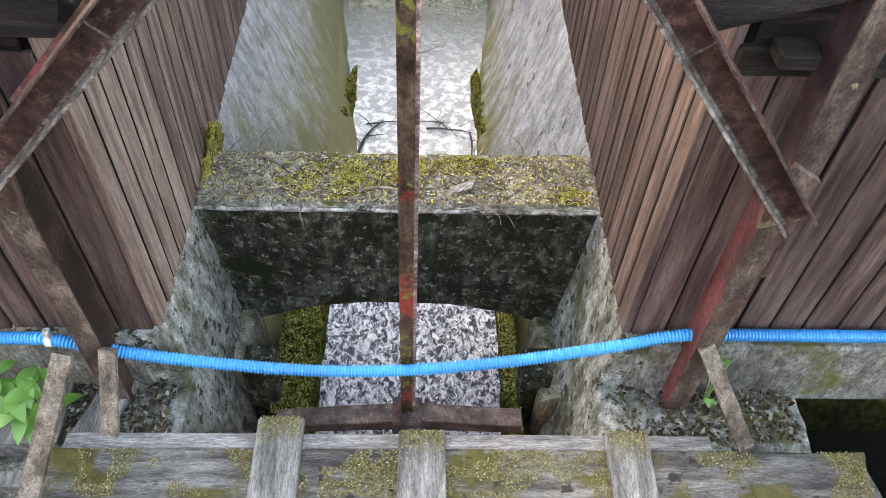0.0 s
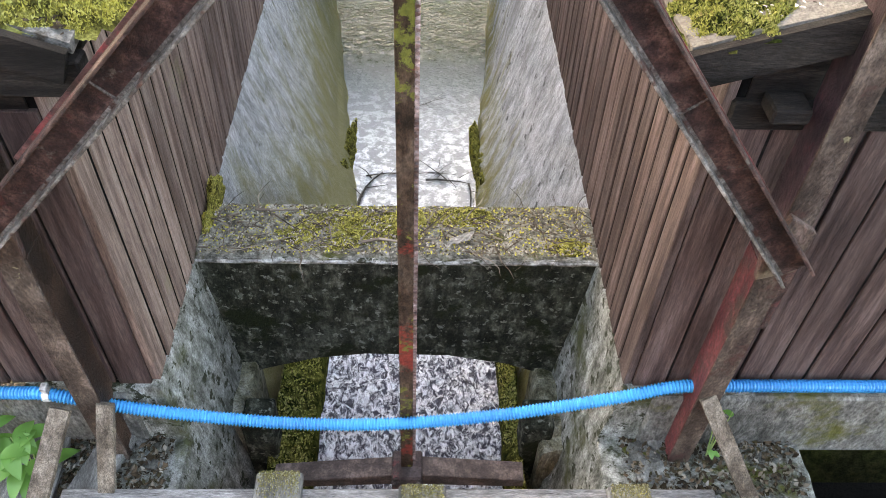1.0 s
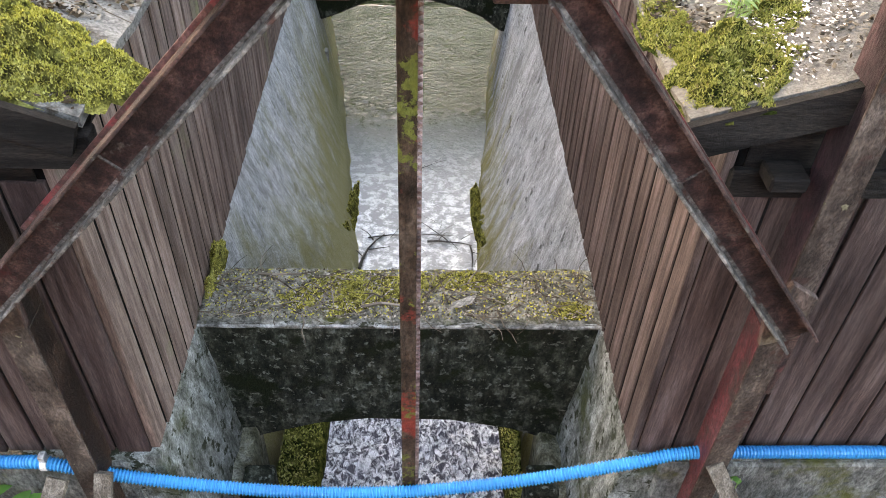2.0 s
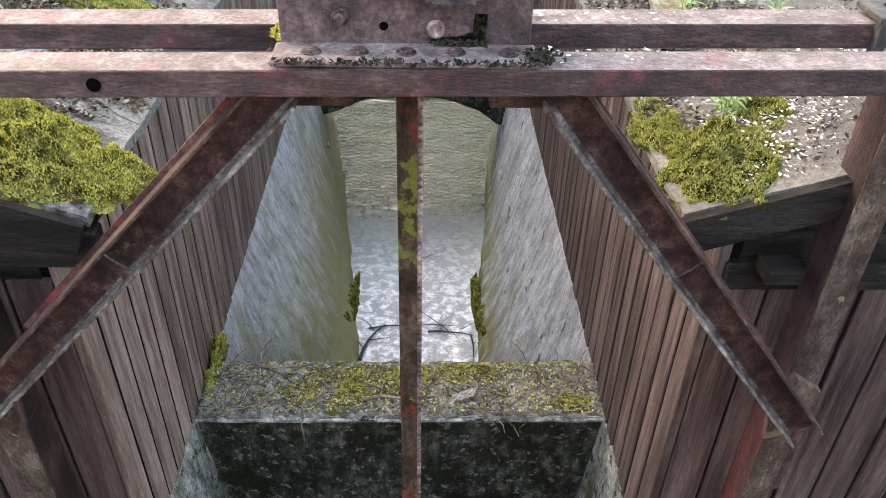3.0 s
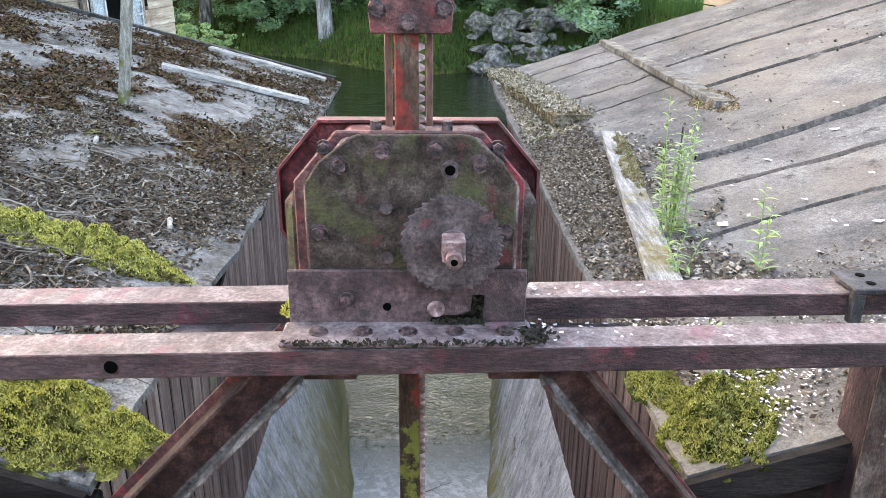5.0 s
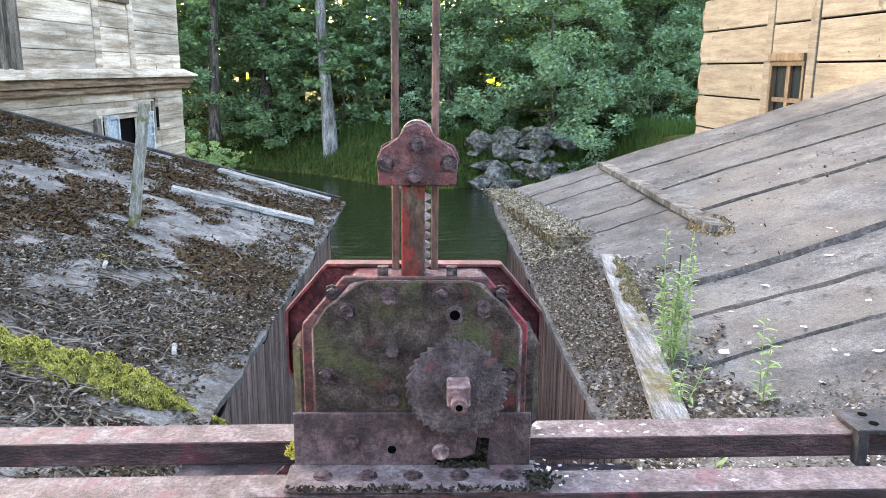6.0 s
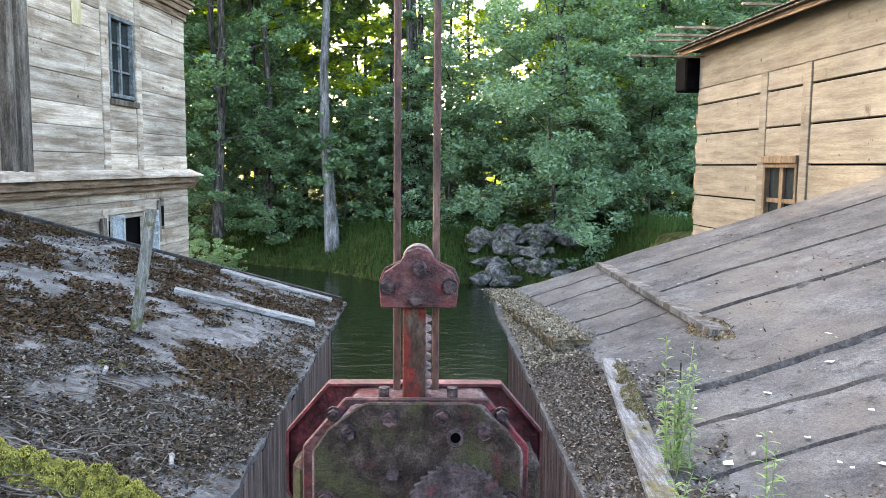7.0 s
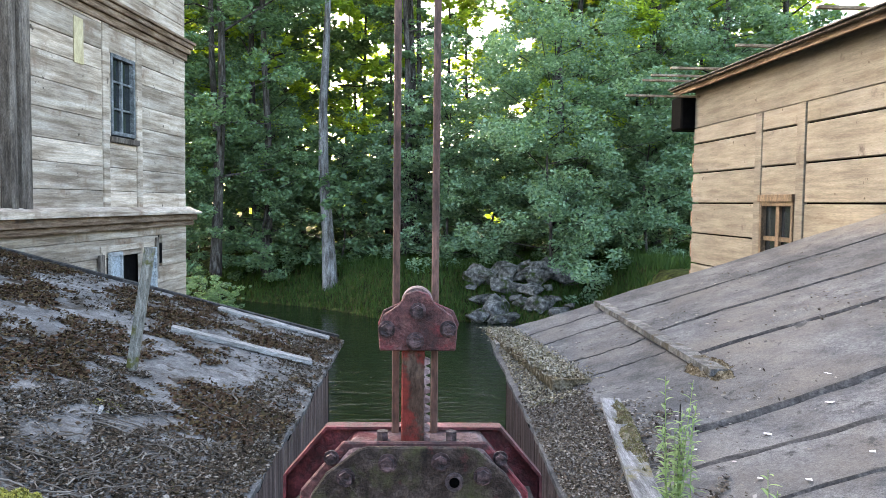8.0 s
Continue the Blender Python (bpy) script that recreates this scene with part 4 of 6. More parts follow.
# plate with four holes on the rear beam's end
plate = part("lap_plate", box(0.93, 1.2, 1.6, 1.72, 1.077, 1.09, 0.002), M["dark_steel"], gantry, "small dark steel plate with four holes")
for x in (0.985, 1.065):
    for y in (1.635, 1.685):
        part("bolt_hole", rod((x, y, 1.0905), (x, y, 1.092), 0.011, 12), M["hole"], plate)
part("lap_web", box(0.935, 0.96, 1.6, 1.63, 1.0, 1.077, 0.002), M["dark_steel"], gantry)


for x, s in ((0.968, 1), (-1.18, -1)):
    # an angle-steel leg: one flange to the front, one to the channel
    xa, xb = min(x, x + s * 0.009), max(x, x + s * 0.009)
    leg = part("leg", box(xa, xb, 1.509, 1.62, -1.29, -0.1, 0.0015), M["leg_red"] if s > 0 else M["leg_dark"], gantry, "angle-steel leg with bright red paint left" if s > 0 else "dark rusty angle-steel leg")
    part("upper_flange", box(xa, xb, 1.509, 1.62, -0.098, 1.0, 0.0015), M["leg_purple"] if s > 0 else M["leg_dark"], leg, "dark purple-brown upper flange" if s > 0 else "dark rusty upper flange")
    part("front_flange", box(min(x, x + s * 0.085), max(x, x + s * 0.085), 1.5, 1.509, -1.29, 1.0, 0.0015), M["leg_front"], leg, "lichen-grey flange with red paint left")
for p, q in (((1.03, 1.455, -0.045), (0.228, 1.455, 0.99)), ((-1.285, 1.455, -0.01), (-0.34, 1.455, 0.99))):
    d = (Vector(q) - Vector(p)).normalized()
    side = d.cross(Vector((0, 1, 0)))
    if side.z > 0:
        side = -side
    web = bar(p, q, [(-0.047, -0.0045), (0.047, -0.0045), (0.047, 0.0045), (-0.047, 0.0045)], side)
    br = part("brace", web, M["rust"], gantry, "rust-brown steel channel brace")
    for k, m in ((1, "flange"), (-1, "rust")):
        e = Vector(p) + side * (0.043 * k) + Vector((0, -0.028, 0)), Vector(q) + side * (0.043 * k) + Vector((0, -0.028, 0))
        bm = bar(*e, [(-0.004, -0.024), (0.004, -0.024), (0.004, 0.024), (-0.004, 0.024)], side)
        bmesh.ops.bevel(bm, geom=bm.edges[:], offset=0.0015, segments=1, affect="EDGES")
        part("flange", bm, M[m], br, "grey flange" if k > 0 else "reddish flange")
    bm = bar(Vector(p) + Vector((0, -0.006, 0)), Vector(q) + Vector((0, -0.006, 0)), [(0.03, -0.0012), (0.04, -0.0012), (0.04, 0.0012), (0.03, 0.0012)], side)
    part("fillet", bm, M["flange"], br, "thin grey fillet along the flange")
    # second flat bar behind the channel
    y2 = 1.505 if p[0] > 0 else 1.565
    a2, b2 = Vector((*p[:1], y2, p[2])).lerp(Vector((q[0], y2, q[2])), 0.22), Vector((q[0], y2, q[2]))
    part("rear_bar", bar(a2, b2, [(-0.047, -0.004), (0.047, -0.004), (0.047, 0.004), (-0.047, 0.004)], side), M["red_worn"], br, "reddish flat bar behind the brace")
    mid = Vector(p).lerp(Vector(q), 0.55)
    part("weld_seam", rod(mid + side * 0.036 + Vector((0, -0.006, 0)), mid - side * 0.036 + Vector((0, -0.006, 0)), 0.004, 6), M["flange"], br)
part("gusset", prism([(0.95, -0.12), (1.05, -0.08), (1.06, 0.08), (0.97, 0.14), (0.93, 0.02)], 1.474, 1.499, 0.003), M["rust_leg"], gantry)
part("gusset", prism([(-1.28, -0.1), (-1.16, -0.06), (-1.15, 0.06), (-1.21, 0.18), (-1.3, 0.05)], 1.474, 1.499, 0.003), M["rust_leg"], gantry)
for x in (-0.3, 0.19):
    part("gusset", prism([(x - 0.12, 0.998), (x + 0.12, 0.998), (x + 0.1, 0.93), (x - 0.1, 0.93)], 1.48, 1.49, 0.002), M["rust"], gantry)
# thin upright angle beyond the leg
part("splice", box(1.055, 1.085, 1.511, 1.52, -0.4, 0.0, 0.002), M["rust"], gantry)
# litter of petals caught beside the gear box
rgp = np.random.default_rng(41)


def on_beam(rg, count):
    x = rg.normal(0.36, 0.13, count)
    y = rg.choice([1.44, 1.6, 1.66], count) + rg.uniform(-0.035, 0.03, count)
    z = np.where((y > 1.48) & (y < 1.63), 0.991, 1.055 + TILT_X * (x + 0.08))
    return np.stack([np.clip(x, 0.2, 0.72), y, z], 1)


flakes("fallen_petals", 60, on_beam, 0.0075, M["petals"], 5, 0.003, 0.95, "white fallen petals on the steel beams", None, "petals")

# ---- rack and gate ----
rack_ob = thing("gate_rack", (-0.083, 1.6, -1.5), "upright toothed steel rack, flaking red and green paint", "rack")
part("rack_bar", box(-0.112, -0.062, 1.585, 1.615, -1.5, 1.66, 0.003), M["rack"], rack_ob)
bm = bmesh.new()
z = -1.42
while z < 1.63:
    a = [bm.verts.new(p) for p in ((-0.063, 1.586, z), (-0.0505, 1.586, z + 0.0055), (-0.0505, 1.586, z + 0.0105), (-0.063, 1.586, z + 0.016))]
    b = [bm.verts.new((v.co.x, 1.614, v.co.z)) for v in a]
    bm.faces.new(a)
    bm.faces.new(b[::-1])
    for i in range(3):
        bm.faces.new((a[i], b[i], b[i + 1], a[i + 1]))
    z += 0.0208
part("rack_teeth", bm, M["shaft"], rack_ob)
# lifting yoke at the rack's foot
yoke = part("yoke", prism([(-0.66, -1.61), (-0.66, -1.56), (-0.14, -1.495), (-0.03, -1.49), (0.42, -1.54), (0.42, -1.6), (-0.03, -1.575), (-0.14, -1.575)], 1.555, 1.645, 0.004), M["yoke"], rack_ob, "dark steel yoke on the gate")
clamp = part("clamp", box(-0.15, -0.02, 1.53, 1.665, -1.6, -1.475, 0.008), M["gear_grey"], rack_ob, "bolted clamp on the rack's foot")
for x in (-0.135, -0.035):
    hexbolt((x, 1.53, -1.51), 0.014, 0.016, (0, -1, 0), clamp, M["gear_grey"])
for x in (-0.127, -0.041):
    part("guide_rod", box(x - 0.008, x + 0.008, 1.652, 1.668, 1.1, 3.3, 0.002), M["rod"], rack_ob, "rust-brown square guide rod")
head = part("head_plate", prism([(-0.158, 1.652), (0.002, 1.652), (0.006, 1.7), (-0.006, 1.727), (-0.04, 1.75), (-0.055, 1.772), (-0.08, 1.78), (-0.105, 1.772), (-0.118, 1.75), (-0.152, 1.727), (-0.162, 1.7)], 1.572, 1.584, 0.002), M["red_worn"], rack_ob, "worn red clamp plate at the rack's top")
part("head_back_plate", prism([(-0.152, 1.655), (0.0, 1.655), (0.012, 1.7), (0.0, 1.728), (-0.05, 1.75), (-0.11, 1.75), (-0.155, 1.728), (-0.166, 1.7)], 1.64, 1.65, 0.002), M["red_worn"], rack_ob)
part("roller", rod((-0.08, 1.586, 1.75), (-0.08, 1.638, 1.75), 0.034, 20), M["shaft"], rack_ob, "worn steel roller in the head")
part("spacer", box(-0.14, -0.02, 1.586, 1.638, 1.655, 1.69, 0.003), M["gear_grey"], rack_ob)
for x, z, r in ((-0.078, 1.737, 0.013), (-0.143, 1.698, 0.0135), (-0.014, 1.699, 0.0135), (-0.083, 1.673, 0.0145)):
    hexbolt((x, 1.572, z), r, 0.014, (0, -1, 0), head, M["gear_bolt"])

# ---- gear box ----
gear = thing("gear_box", (-0.08, 1.55, 1.066), "red and rust-brown sluice gear box with a ratchet wheel", "gear box")
fx0, fx1 = -0.292, 0.135
front = part("front_plate", prism([(fx0, 1.08), (fx1, 1.08), (fx1, 1.368), (0.106, 1.412), (0.046, 1.462), (0.03, 1.467), (-0.18, 1.467), (-0.196, 1.462), (-0.262, 1.412), (fx0, 1.368)], 1.5, 1.512, 0.003), M["gear_plate"], gear, "green-brown stained steel front plate")
for x, z in ((-0.221, 1.405), (-0.136, 1.435), (-0.028, 1.438), (0.058, 1.409), (-0.268, 1.264), (0.114, 1.264)):
    hexbolt((x, 1.5, z), 0.0145, 0.013, (0, -1, 0), front, M["gear_bolt"])
for x, z in ((-0.129, 1.317), (-0.128, 1.209)):
    part("plug", rod((x, 1.5, z), (x, 1.493, z), 0.013, 16), M["gear_grey"], front)
collar = bmesh.new()
rod((0.0, 1.501, 1.397), (0.0, 1.494, 1.397), 0.019, 20, collar)
part("oil_hole_rim", collar, M["gear_grey"], front)
part("oil_hole", rod((0.0, 1.4945, 1.397), (0.0, 1.4925, 1.397), 0.0105, 16), M["hole"], front)


def octo(x0, x1, z0, ztop, cut, low=0.0):
    foot_pts = [(x0 + low, z0), (x1 - low, z0), (x1, z0 + low * 1.6)] if low else [(x0, z0), (x1, z0)]
    return foot_pts + [(x1, ztop - cut), (x1 - cut * 0.85, ztop), (x0 + cut * 0.85, ztop), (x0, ztop - cut)] + ([(x0, z0 + low * 1.6)] if low else [])


part("casing", prism(octo(-0.3, 0.145, 1.066, 1.452, 0.1), 1.53, 1.69, 0.006), M["casing"], gear, "dusty rusted casing of the gear box")
part("middle_flange", prism(octo(-0.322, 0.158, 1.07, 1.463, 0.105), 1.548, 1.562, 0.003), M["red_worn"], gear)
back = part("back_plate", prism(octo(-0.378, 0.205, 1.066, 1.462, 0.112, 0.09), 1.695, 1.706, 0.003), M["red_paint"], gear, "deep red painted back plate")
bm = prism(octo(-0.378, 0.205, 1.066, 1.462, 0.112, 0.09), 1.665, 1.697)
for f in [f for f in bm.faces if abs(f.normal.y) > 0.9]:
    bm.faces.remove(f)
bmesh.ops.solidify(bm, geom=bm.faces[:], thickness=0.006)
part("rim", bm, M["red_paint"], back)
for x in (-0.3, 0.13):
    hexbolt((x, 1.695, 1.4), 0.009, 0.008, (0, -1, 0), back, M["red_paint"], "rivet")
for x in (-0.151, -0.005):
    hexbolt((x, 1.575, 1.452), 0.013, 0.028, (0, 0, 1), gear, M["gear_bolt"], "nut")
for x, z in ((-0.256, 1.43), (0.098, 1.43)):
    hexbolt((x, 1.548, z), 0.012, 0.016, (0, -1, 0), gear, M["gear_bolt"])
part("side_cover", box(-0.35, -0.3, 1.56, 1.69, 1.09, 1.33, 0.03), M["gear_plate"], gear)
part("side_cover", box(0.145, 0.19, 1.56, 1.69, 1.09, 1.33, 0.03), M["gear_plate"], gear)
bracket = part("foot_bracket", prism([(-0.336, 1.06), (0.163, 1.06), (0.163, 1.184), (-0.336, 1.184)], 1.487, 1.497, 0.002), M["bracket"], gear, "pinkish worn steel angle carrying the gear box")
part("foot_flange", box(-0.345, 0.172, 1.386, 1.488, 1.0565, 1.0675, 0.003), M["steel_top"], bracket)
for x in (-0.27, -0.178, -0.085, 0.012, 0.115):
    hexbolt((x, 1.437, 1.0675), 0.015, 0.008, (0, 0, 1), bracket, M["gear_bolt"])
hexbolt((-0.216, 1.487, 1.119), 0.0125, 0.013, (0, -1, 0), bracket, M["gear_bolt"])
hexbolt((-0.027, 1.487, 1.097), 0.014, 0.012, (0, -1, 0), bracket, M["shaft"])
part("rust_hole", prism([(-0.04, 1.0675), (0.072, 1.0675), (0.075, 1.128), (0.05, 1.13), (0.046, 1.092), (0.02, 1.083), (-0.01, 1.082), (-0.036, 1.078)], 1.4855, 1.488), M["grime_solid"], bracket, "rusted-through black gap")
part("bolt_hole", rod((-0.13, 1.4875, 1.102), (-0.13, 1.4855, 1.102), 0.009, 14), M["hole"], bracket)
# grime grown along the foot
def grime(rg, count):
    x = np.concatenate([rg.uniform(-0.34, 0.17, count // 3), rg.uniform(-0.03, 0.075, count // 3), rg.normal(0.175, 0.015, count - 2 * (count // 3))])
    y = np.concatenate([rg.uniform(1.378, 1.388, count // 3), rg.uniform(1.47, 1.486, count // 3), rg.uniform(1.39, 1.45, count - 2 * (count // 3))])
    return np.stack([x, y, np.full(count, 1.062)], 1)


flakes("dark_grime", 900, grime, 0.006, M["grime"], 8, 0.002, 0.3, "black dirt and moss crumbs along the bracket", None, "dirt")
ob = moss_patch("small_moss", -0.345, 1.6, 0.03, 0.04, 0.025, lambda x, y: 1.052, 9, "little moss clump on the steel beam", count=300)

# ratchet wheel with saw teeth, square shaft
wheel_c = Vector((0.004, 0, 1.253))
pts = []
T = 34
for i in range(T):
    a0, a1 = 2 * math.pi * i / T, 2 * math.pi * (i + 0.82) / T
    pts.append((wheel_c.x + 0.097 * math.cos(a0), wheel_c.z + 0.097 * math.sin(a0)))
    pts.append((wheel_c.x + 0.1055 * math.cos(a1), wheel_c.z + 0.1055 * math.sin(a1)))
wheel = part("ratchet_wheel", prism(pts, 1.452, 1.464, 0.0), M["gear_grey"], gear, "grey rusty ratchet wheel with saw teeth")
part("hub", rod((0.006, 1.488, 1.253), (0.006, 1.445, 1.253), 0.034, 24), M["gear_grey"], wheel)
part("shaft", box(-0.017, 0.029, 1.395, 1.447, 1.237, 1.283, 0.004), M["shaft"], wheel, "pinkish rusted square shaft end")
part("shaft_tip", rod((0.006, 1.396, 1.25), (0.006, 1.372, 1.248), 0.0165, 18), M["shaft"], wheel)
part("shaft_bore", rod((0.006, 1.3725, 1.248), (0.006, 1.371, 1.248), 0.007, 12), M["hole"], wheel)

# ---- walkway before the gate ----
deck = thing("walkway", (0, 1.2, -1.3), "grey weathered walkway plank overgrown with moss", "walkway")


def plank_face(x0, x1, y0, y1, z, seed):
    def f(u, v):
        x, y = x0 + (x1 - x0) * u, y0 + (y1 - y0) * v
        e = 0.012 * nz(x, 0, seed, 3) * (1 if v > 0.5 else -1) if v in (0.0, 1.0) else 0
        return (x + (0.02 * nz(y, 3, seed, 8) if u in (0.0, 1.0) else 0), y + e, z + 0.006 * nz(x * 0.6, y * 3, seed, 6) - (0.008 if v in (0.0, 1.0) else 0))
    return f


part("plank", sheet(plank_face(-1.39, 1.66, 1.07, 1.265, -1.15, 1), 120, 16, 0.06), M["plank"], deck, smooth=False)
part("plank", sheet(plank_face(-1.45, 1.6, 0.8, 1.055, -1.155, 2), 80, 12, 0.06), M["plank"], deck)
part("bearer", box(-1.36, 1.09, 1.268, 1.335, -1.25, -1.168, 0.006), M["grey_bar"], deck, "grey timber bearer behind the planks")
for x0, x1, y1 in ((-0.64, -0.468, 1.37), (-0.112, 0.064, 1.318), (0.666, 0.828, 1.318)):
    part("batten", box(x0, x1, 0.85, y1, -1.146, -1.108, 0.006), M["batten"], deck, "bare grey cross batten")
    flakes("batten_moss", 1500, (lambda rg, c, x0=x0, x1=x1, y1=y1: np.stack([rg.uniform(x0 + 0.01, x1 - 0.01, c), y1 - np.abs(rg.normal(0, 0.045, c)), np.full(c, -1.107)], 1)), 0.0032, M["tufts_dry"], 12 + int(x0 * 10), 0.0, 0.2, "olive moss crumbs on the batten's end", None, "moss")


def plank_moss(rg, count):
    out = []
    while len(out) < count:
        x, y = rg.uniform(-1.38, 1.64), rg.uniform(1.075, 1.258)
        if nz(x, y, 4, 4) + 0.5 * nz(x, y, 5, 13) + 0.6 * (y - 1.2) > 0.03:
            out.append((x, y, -1.15 + 0.006 * nz(x * 0.6, y * 3, 1, 6)))
    return np.array(out)


flakes("plank_moss", 26000, plank_moss, 0.0032, M["tufts_dry"], 21, 0.0, 0.25, "olive and yellow moss on the walkway plank", None, "moss")
# slim struts from the walkway to the legs
for p, q, w in (((-1.39, 1.02, -1.12), (-1.28, 1.44, -0.79), 0.035), ((-1.2, 1.3, -1.22), (-1.16, 1.5, -0.85), 0.03), ((1.2, 1.27, -1.13), (1.0, 1.5, -0.79), 0.03)):
    st = bar(p, q, [(-w, -0.012), (w, -0.012), (w, 0.012), (-w, 0.012)], (1, 0, 0))
    tagged(part("strut", st, M["old_dark"], None, "slim grey wooden strut leaning on the frame's leg"), category="strut", group="struts at the legs")
# old timbers and boards lying beside the ledge
for p, q, w, h in (((-2.6, 1.42, -1.3), (-1.42, 1.46, -1.28), 0.14, 0.05), ((-2.6, 1.2, -1.32), (-1.45, 1.19, -1.3), 0.03, 0.03), ((-1.33, 1.3, -1.25), (-1.22, 1.6, -1.23), 0.06, 0.02)):
    tagged(part("old_board", bar(p, q, [(-w, -h), (w, -h), (w, h), (-w, h)], (0, 1, 0) if abs(q[0] - p[0]) > 0.5 else (1, 0, 0)), M["batten"], None, "grey old board lying on the rubble"), category="board", group="old boards")
tagged(part("rubble_bed", sheet(lambda u, v: (-3.2 + 1.9 * u, 0.2 + 1.42 * v, -1.4 + 0.05 * nz(u * 6, v * 5, 3, 1.5)), 40, 30, 0.3), M["concrete_moss"], None, "rubble-strewn bank beside the sluice", smooth=True), category="bank", kind="structure")

# blue corrugated pipe, sagging across the channel
path = [(-2.4, 1.56, -0.86), (-1.56, 1.555, -0.868), (-1.386, 1.55, -0.868), (-1.12, 1.55, -0.956), (-0.777, 1.55, -1.03), (-0.436, 1.55, -1.07), (-0.086, 1.55, -1.06), (0.304, 1.55, -0.99), (0.716, 1.56, -0.885), (0.894, 1.57, -0.835), (1.08, 1.575, -0.83), (1.69, 1.575, -0.828), (2.6, 1.575, -0.83)]
path = [Vector(p) for p in path]
dense = []
for i in range(len(path) - 1):
    p0, p1, p2, p3 = path[max(0, i - 1)], path[i], path[i + 1], path[min(len(path) - 1, i + 2)]
    n = max(2, int((p2 - p1).length / 0.0016))
    for j in range(n):
        t = j / n
        dense.append(0.5 * ((2 * p1) + (p2 - p0) * t + (2 * p0 - 5 * p1 + 4 * p2 - p3) * t * t + (3 * p1 - p0 - 3 * p2 + p3) * t ** 3))
bm = bmesh.new()
rings = []
run = 0.0
for i, c in enumerate(dense):
    d = (dense[min(i + 1, len(dense) - 1)] - dense[max(i - 1, 0)]).normalized()
    u = d.cross(Vector((0, 0, 1))).normalized()
    v = u.cross(d)
    if i:
        run += (c - dense[i - 1]).length
    r = 0.0226 + 0.0028 * math.tanh(2.0 * math.sin(run / 0.0128 * 2 * math.pi))
    rings.append([bm.verts.new(c + u * r * math.cos(k * math.pi / 6) + v * r * math.sin(k * math.pi / 6)) for k in range(12)])
for a, b in zip(rings, rings[1:]):
    for k in range(12):
        bm.faces.new((a[k], a[(k + 1) % 12], b[(k + 1) % 12], b[k]))
pipe = tagged(part("corrugated_pipe", bm, M["pipe"], None, "bright blue corrugated plastic pipe sagging across the channel"), category="pipe")
bm = rod((-1.395, 1.55, -0.868), (-1.372, 1.55, -0.868), 0.0285, 16)
box(-1.395, -1.372, 1.535, 1.565, -0.845, -0.815, 0.002, bm)
part("clip", bm, M["pale_steel"], pipe, "pale metal pipe clip")


# ---- plants ----
def broad_leaf(bm, p, d, length, width, droop):
    d = Vector(d).normalized()
    s = d.cross(Vector((0, 0, 1))).normalized()
    prev = None
    for i in range(7):
        t = i / 6
        c = Vector(p) + d * length * t + Vector((0, 0, -droop * t * t * length))
        w = width * math.sin(math.pi * min(1, 0.06 + t * 0.94)) ** 0.8 * (1 - 0.25 * t)
        row = [bm.verts.new(c - s * w + Vector((0, 0, w * 0.25))), bm.verts.new(c), bm.verts.new(c + s * w + Vector((0, 0, w * 0.25)))]
        if prev:
            for k in (0, 1):
                bm.faces.new((prev[k], prev[k + 1], row[k + 1], row[k]))
        prev = row


def shrub(at, seed, n, size, label):
    ob = thing("leafy_shrub", at, label, "plant", "shrubs")
    rg = random.Random(seed)
    for i in range(n):
        bm = bmesh.new()
        a = i * 2.4 + rg.uniform(-0.4, 0.4)
        h = rg.uniform(0.1, 1.0)
        p = Vector(at) + Vector((rg.uniform(-0.05, 0.05), rg.uniform(-0.05, 0.05), 0.05 + h * 0.25))
        broad_leaf(bm, p, (math.cos(a), math.sin(a), 0.3), size * rg.uniform(0.7, 1.2), size * 0.3, 0.6)
        part("leaf", bm, M["shrub_leaf"], ob, smooth=True)
    for i in range(3):
        part("stem", rod(Vector(at), Vector(at) + Vector((0.03 * (i - 1), 0.03, 0.3)), 0.004, 5, None, 0.002), M["weed"], ob)
    return ob


shrub((-1.5, 1.42, -1.3), 2, 20, 0.12, "young plant with broad green leaves beside the leg")
shrub((-1.68, 1.45, -1.3), 3, 14, 0.11, "young plant with broad green leaves on the bank")
shrub((1.13, 1.52, -1.27), 4, 5, 0.05, "tiny green seedling on the ledge")


def weed(at, seed, h, leaves, length, label):
    """A slender upright weed with narrow leaves all along its stems."""
    ob = thing("tall_weed", at, label, "weed", "weeds on the roof")
    rg = random.Random(seed)
    lf = bmesh.new()
    for k in range(leaves[0]):
        base = Vector(at) + Vector((rg.uniform(-0.05, 0.05), rg.uniform(-0.05, 0.05), -0.02))
        hh = h * rg.uniform(0.55, 1.0)
        top = base + Vector((rg.uniform(-0.07, 0.07), rg.uniform(-0.05, 0.05), hh))
        bm = rod(base, top, 0.0028, 5, None, 0.001)
        part("stem", bm, M["weed"], ob)
        for i in range(leaves[1]):
            t = 0.12 + 0.88 * i / leaves[1]
            a = i * 2.4 + rg.uniform(-0.4, 0.4)
            broad_leaf(lf, base.lerp(top, t), (math.cos(a), math.sin(a), rg.uniform(0.2, 0.9)), length * (1.2 - 0.6 * t) * rg.uniform(0.7, 1.1), length * 0.085, 0.35)
    tagged(part("foliage", lf, M["weed"], ob), kind="stuff")
    return ob


weed((0.955, 3.02, roof_right(0.955, 3.02)), 5, 0.62, (10, 26), 0.08, "clump of slender green weeds growing from the roof")
weed((1.09, 2.5, roof_right(1.09, 2.5)), 6, 0.46, (2, 16), 0.08, "single slender green weed on the felt roof")
weed((0.9, 2.66, roof_right(0.9, 2.66)), 7, 0.2, (5, 10), 0.06, "low green weed beside the old plank")
